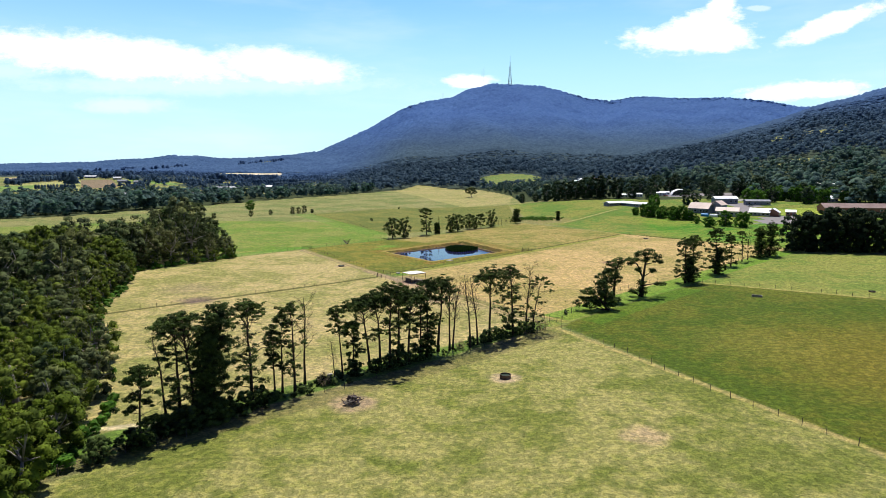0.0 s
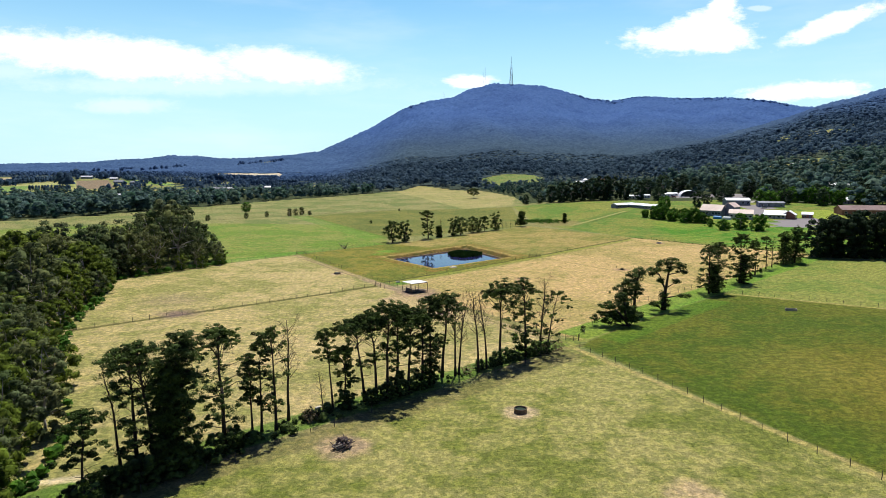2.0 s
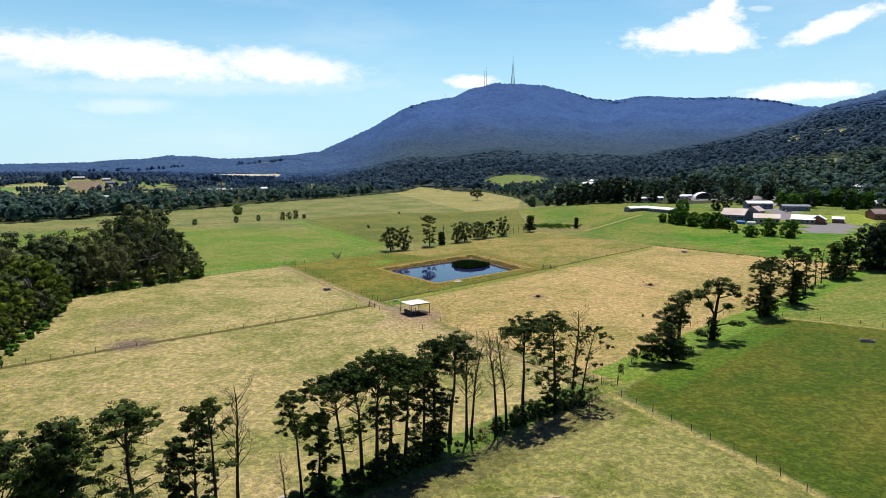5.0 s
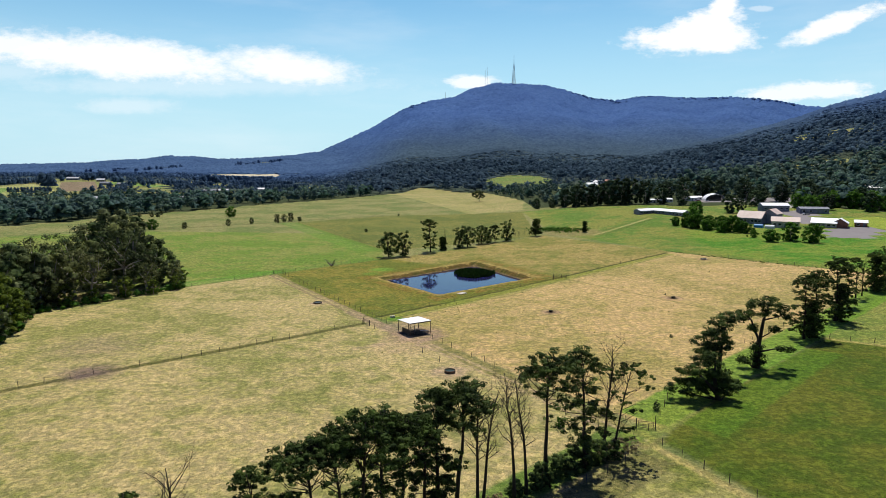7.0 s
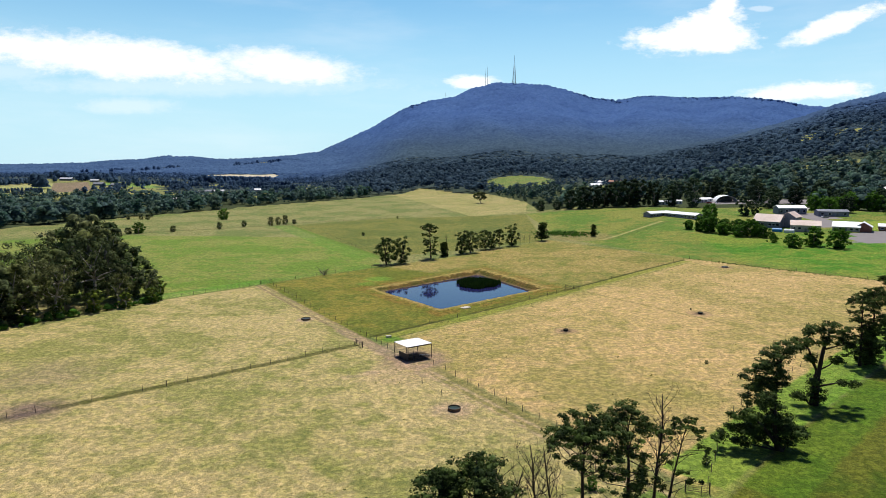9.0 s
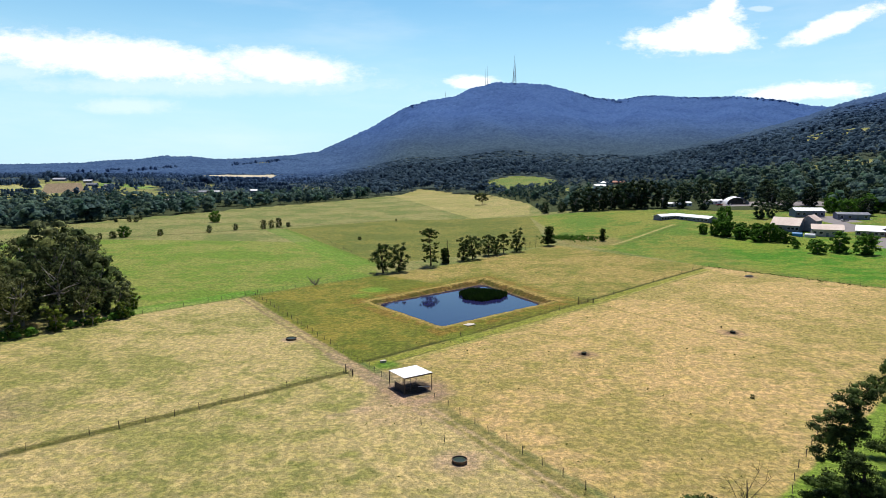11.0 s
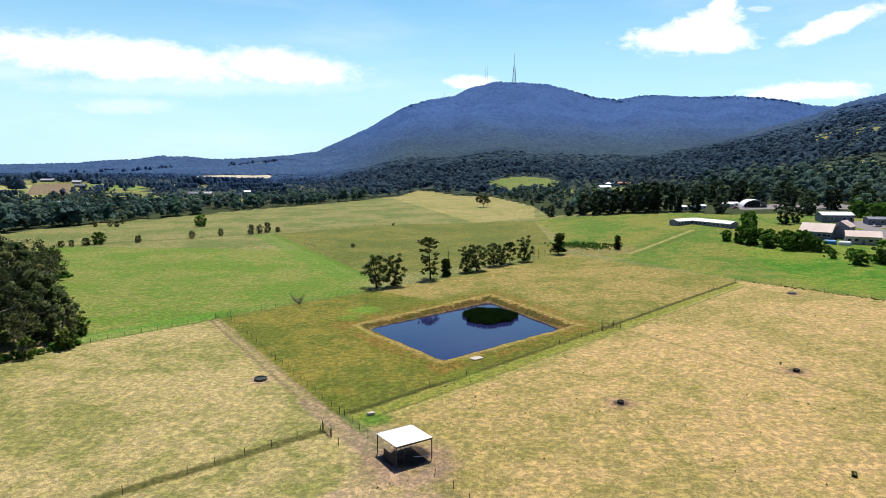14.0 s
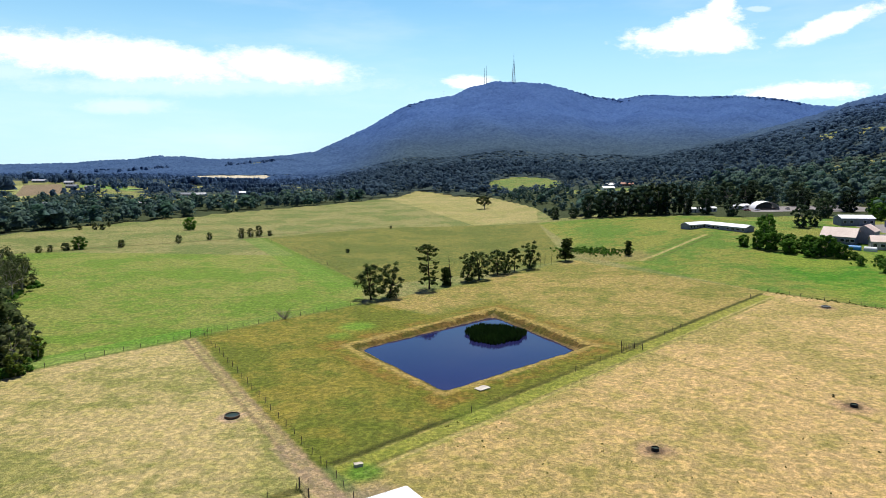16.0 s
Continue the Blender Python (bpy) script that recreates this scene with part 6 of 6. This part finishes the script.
def parked_car(x, y, turn, paint, label):
    ob = thing("parked_car", x, y, height(x, y), label, "car", "parked cars", turn)
    b = Shape()
    prof = [(-2.15, 0.35), (-2.2, 0.75), (-1.9, 0.95), (1.0, 0.98), (2.05, 0.80), (2.15, 0.35)]
    cab = [(-1.75, 0.95), (-1.35, 1.45), (0.35, 1.45), (1.0, 0.97)]
    for shape_pts, half, nm, mat, lab in ((prof, 0.88, "body", paint, ""), (cab, 0.76, "cabin", M_GLASS, "dark glazed cabin")):
        s = Shape()
        n = len(shape_pts)
        s.add([(px, sy * half, pz) for sy in (-1, 1) for px, pz in shape_pts], [(k, (k + 1) % n, n + (k + 1) % n, n + k) for k in range(n)],
              [(0, k, k + 1) for k in range(1, n - 1)] + [(n, n + k + 1, n + k) for k in range(1, n - 1)])
        part(nm, s.mesh("car_" + nm, mat), ob, lab)
    w = Shape()
    w.tube([(0, -0.11, 0), (0, 0.11, 0)], [0.33, 0.33], 14)
    w = w.mesh("car_wheel", M_RUBBER)
    for px in (-1.35, 1.35):
        for py in (-0.8, 0.8):
            part("wheel", w, ob).matrix_basis = pose(px, py, 0.33)


for x, y, turn, paint, label in ((214, 600, 20, M_WHITE_WALL, "white car parked beside the arched shed"), (236, 602, 80, M_SHEETING, "dark grey car parked beside the arched shed"),
                                 (228, 478, 10, M_STEEL, "silver car parked on the gravel yard"), (240, 415, -30, M_WHITE_WALL, "white car parked beside the farmhouse"), (206, 598, 0, M_RED, "red car parked beside the arched shed")):
    parked_car(x, y, turn, paint, label)
for x, y, turn in ((205, 612, 10), (212, 620, 5), (168, 596, 8), (180, 600, 12)):
    building("small_shed", x, y, turn, 9, 5, 2.6, 0.8, M_WHITE_WALL, M_WHITE_ROOF, "small white shed at the edge of the yard", 2, 1, "small sheds", category="shed")

# ---- garden trees and bushes ----
willows = [gum_meshes(1400 + k, t, w, 0.55, 46, 30, 0.02, None, M_GARDEN) for k, (t, w) in enumerate(((9, 10), (8, 9), (10, 9)))]
for x, y, tall in ((133.5, 446, 6.0), (137, 440, 7.0), (141, 436, 9.5), (145, 428, 8.0), (150, 420, 7.0), (156, 420, 8.5), (162, 424, 6.0), (152, 462, 10.5), (148, 433, 8.5), (153, 427, 8.0), (160, 415, 6.5), (146, 452, 8.0), (157, 434, 6.5), (166, 432, 4.0), (246, 506, 10), (250, 511, 8), (298, 505, 11), (310, 515, 12), (285, 545, 11), (160, 386, 7.5), (170.5, 388, 8.8), (177.6, 380, 8.8),
                   (163, 412, 4.0), (158, 400, 3.5), (168, 404, 3.5), (262, 518, 11), (270, 520, 12), (279, 512, 12), (284, 500, 11), (277, 490, 9), (291, 494, 10), (312, 500, 9), (245, 520, 10), (260, 545, 11), (300, 540, 12)):
    broad_tree(x, y, tall / 9, willows[int(x) % 3], "leafy mid-green tree near the farm buildings", "garden trees", "garden_tree")
M_SHADE = foliage_material("shade_leaves", (0.022, 0.040, 0.026), (0.062, 0.092, 0.048), 0.15)
dark_trees = [gum_meshes(1500 + k, t, w, 0.8, 34, 34, 0.04, None, M_CYPRESS if k == 1 else M_SHADE) for k, (t, w) in enumerate(((18, 15), (20, 15), (17, 16)))]
for x, y, tall, k in ((74, 604, 10, 0), (86, 600, 8, 2), (96, 596, 15, 0), (104, 592, 17, 0), (112, 588, 18, 1), (121, 590, 19, 1), (130, 588, 19, 2), (139, 586, 21, 1), (147, 588, 20, 1), (158, 586, 18, 1), (171, 584, 16, 0), (187.6, 497, 12.6, 0), (196, 500, 10, 0),
                     (225, 540, 12, 2), (238, 560, 14, 0), (246, 600, 15, 1), (232, 646, 18, 0), (270, 560, 17, 0), (280, 572, 18, 2), (300, 560, 19, 0), (268, 530, 13, 2), (292, 524, 14, 0), (340, 545, 19, 2), (255, 500, 12, 1), (276, 490, 13, 0), (330, 490, 17, 2), (308, 484, 14, 0), (345, 515, 18, 0), (181, 566, 12, 2), (195, 640, 18, 0), (210, 640, 17, 2), (225, 642, 18, 1), (240, 638, 17, 0), (258, 632, 18, 2), (275, 600, 17, 0), (290, 590, 18, 1), (250, 585, 15, 0), (330, 520, 18, 1), (262, 575, 16, 1)):
    broad_tree(x, y, tall / (18, 20, 17)[k], dark_trees[k], "large dense dark tree behind the farm buildings", "dark trees by the village", "shade_tree")
undergrowth("creek_bushes", [(160, 398), (172, 394), (180, 388), (165, 410)], 60, 4, 1.6, 51, M_GARDEN, "low green bushes on the wet ground below the farm")


# ---- masts on the mountain ----
def lattice_tower(x, y, tall, foot, label):
    z = height(x, y)
    ob = thing("lattice_tower", x, y, z, label, "tower", "mountain masts")
    levels = 9
    for sx in (-1, 1):
        for sy in (-1, 1):
            s = Shape()
            s.tube([(sx * foot / 2, sy * foot / 2, -3), (sx * foot * 0.16, sy * foot * 0.16, tall * 0.62), (sx * 0.5, sy * 0.5, tall * 0.8)], [0.8, 0.6, 0.45], 5)
            part("leg", s.mesh("tower_leg", M_TOWER), ob)
    for k in range(levels):
        z0, z1 = tall * 0.62 * k / levels, tall * 0.62 * (k + 1) / levels
        h0, h1 = (foot / 2 * (1 - 0.68 * k / levels), foot / 2 * (1 - 0.68 * (k + 1) / levels))
        s = Shape()
        for a in range(4):
            c, d = ((-1, -1), (1, -1), (1, 1), (-1, 1))[a], ((1, -1), (1, 1), (-1, 1), (-1, -1))[a]
            s.tube([(c[0] * h0, c[1] * h0, z0), (d[0] * h1, d[1] * h1, z1)], [0.32, 0.32], 4)
            s.tube([(d[0] * h0, d[1] * h0, z0), (c[0] * h1, c[1] * h1, z1)], [0.32, 0.32], 4)
            s.tube([(c[0] * h1, c[1] * h1, z1), (d[0] * h1, d[1] * h1, z1)], [0.35, 0.35], 4)
        part("bracing", s.mesh("tower_bracing", M_TOWER), ob)
    s = Shape()
    s.tube([(0, 0, tall * 0.78), (0, 0, tall)], [0.9, 0.5], 6)
    part("antenna", s.mesh("tower_antenna", M_TOWER), ob)


def slim_mast(x, y, tall, label):
    s = Shape()
    s.tube([(0, 0, -3), (0, 0, tall * 0.7), (0, 0, tall)], [1.0, 0.8, 0.4], 6)
    ob = tagged(new("radio_mast", s.mesh("radio_mast", M_TOWER)), label, "mast", "mountain masts")
    ob.matrix_world = pose(x, y, height(x, y))


lattice_tower(395, 3900, 165, 20, "tall tapering steel lattice television tower on the summit")
slim_mast(228, 3870, 100, "slim steel radio mast on the mountain ridge")
slim_mast(240, 3880, 112, "slim steel radio mast on the mountain ridge")
slim_mast(0, 3900, 42, "short steel radio mast on the mountain shoulder")


# ---- broken dead gum at the woodland edge ----
def dead_tree(x, y, tall):
    rng = np.random.default_rng(61)
    s = Shape()
    s.tube([(0, 0, -0.2), (0.1, 0, tall * 0.3), (-0.1, 0.1, tall * 0.7), (-0.45, 0.1, tall)], [0.75, 0.55, 0.42, 0.16], 9)
    for k in range(5):
        z = tall * rng.uniform(0.3, 0.9)
        a = rng.uniform(0, 6.28)
        s.tube([(0, 0, z), (math.cos(a) * 1.1, math.sin(a) * 1.1, z + 0.6)], [0.16, 0.05], 5)
    ob = tagged(new("dead_tree", s.mesh("dead_tree", M_DEAD, True)), "broken pale grey dead gum tree at the woodland edge", "tree")
    ob.matrix_world = pose(x, y, height(x, y))


dead_tree(-69.5, 100.5, 9.2)
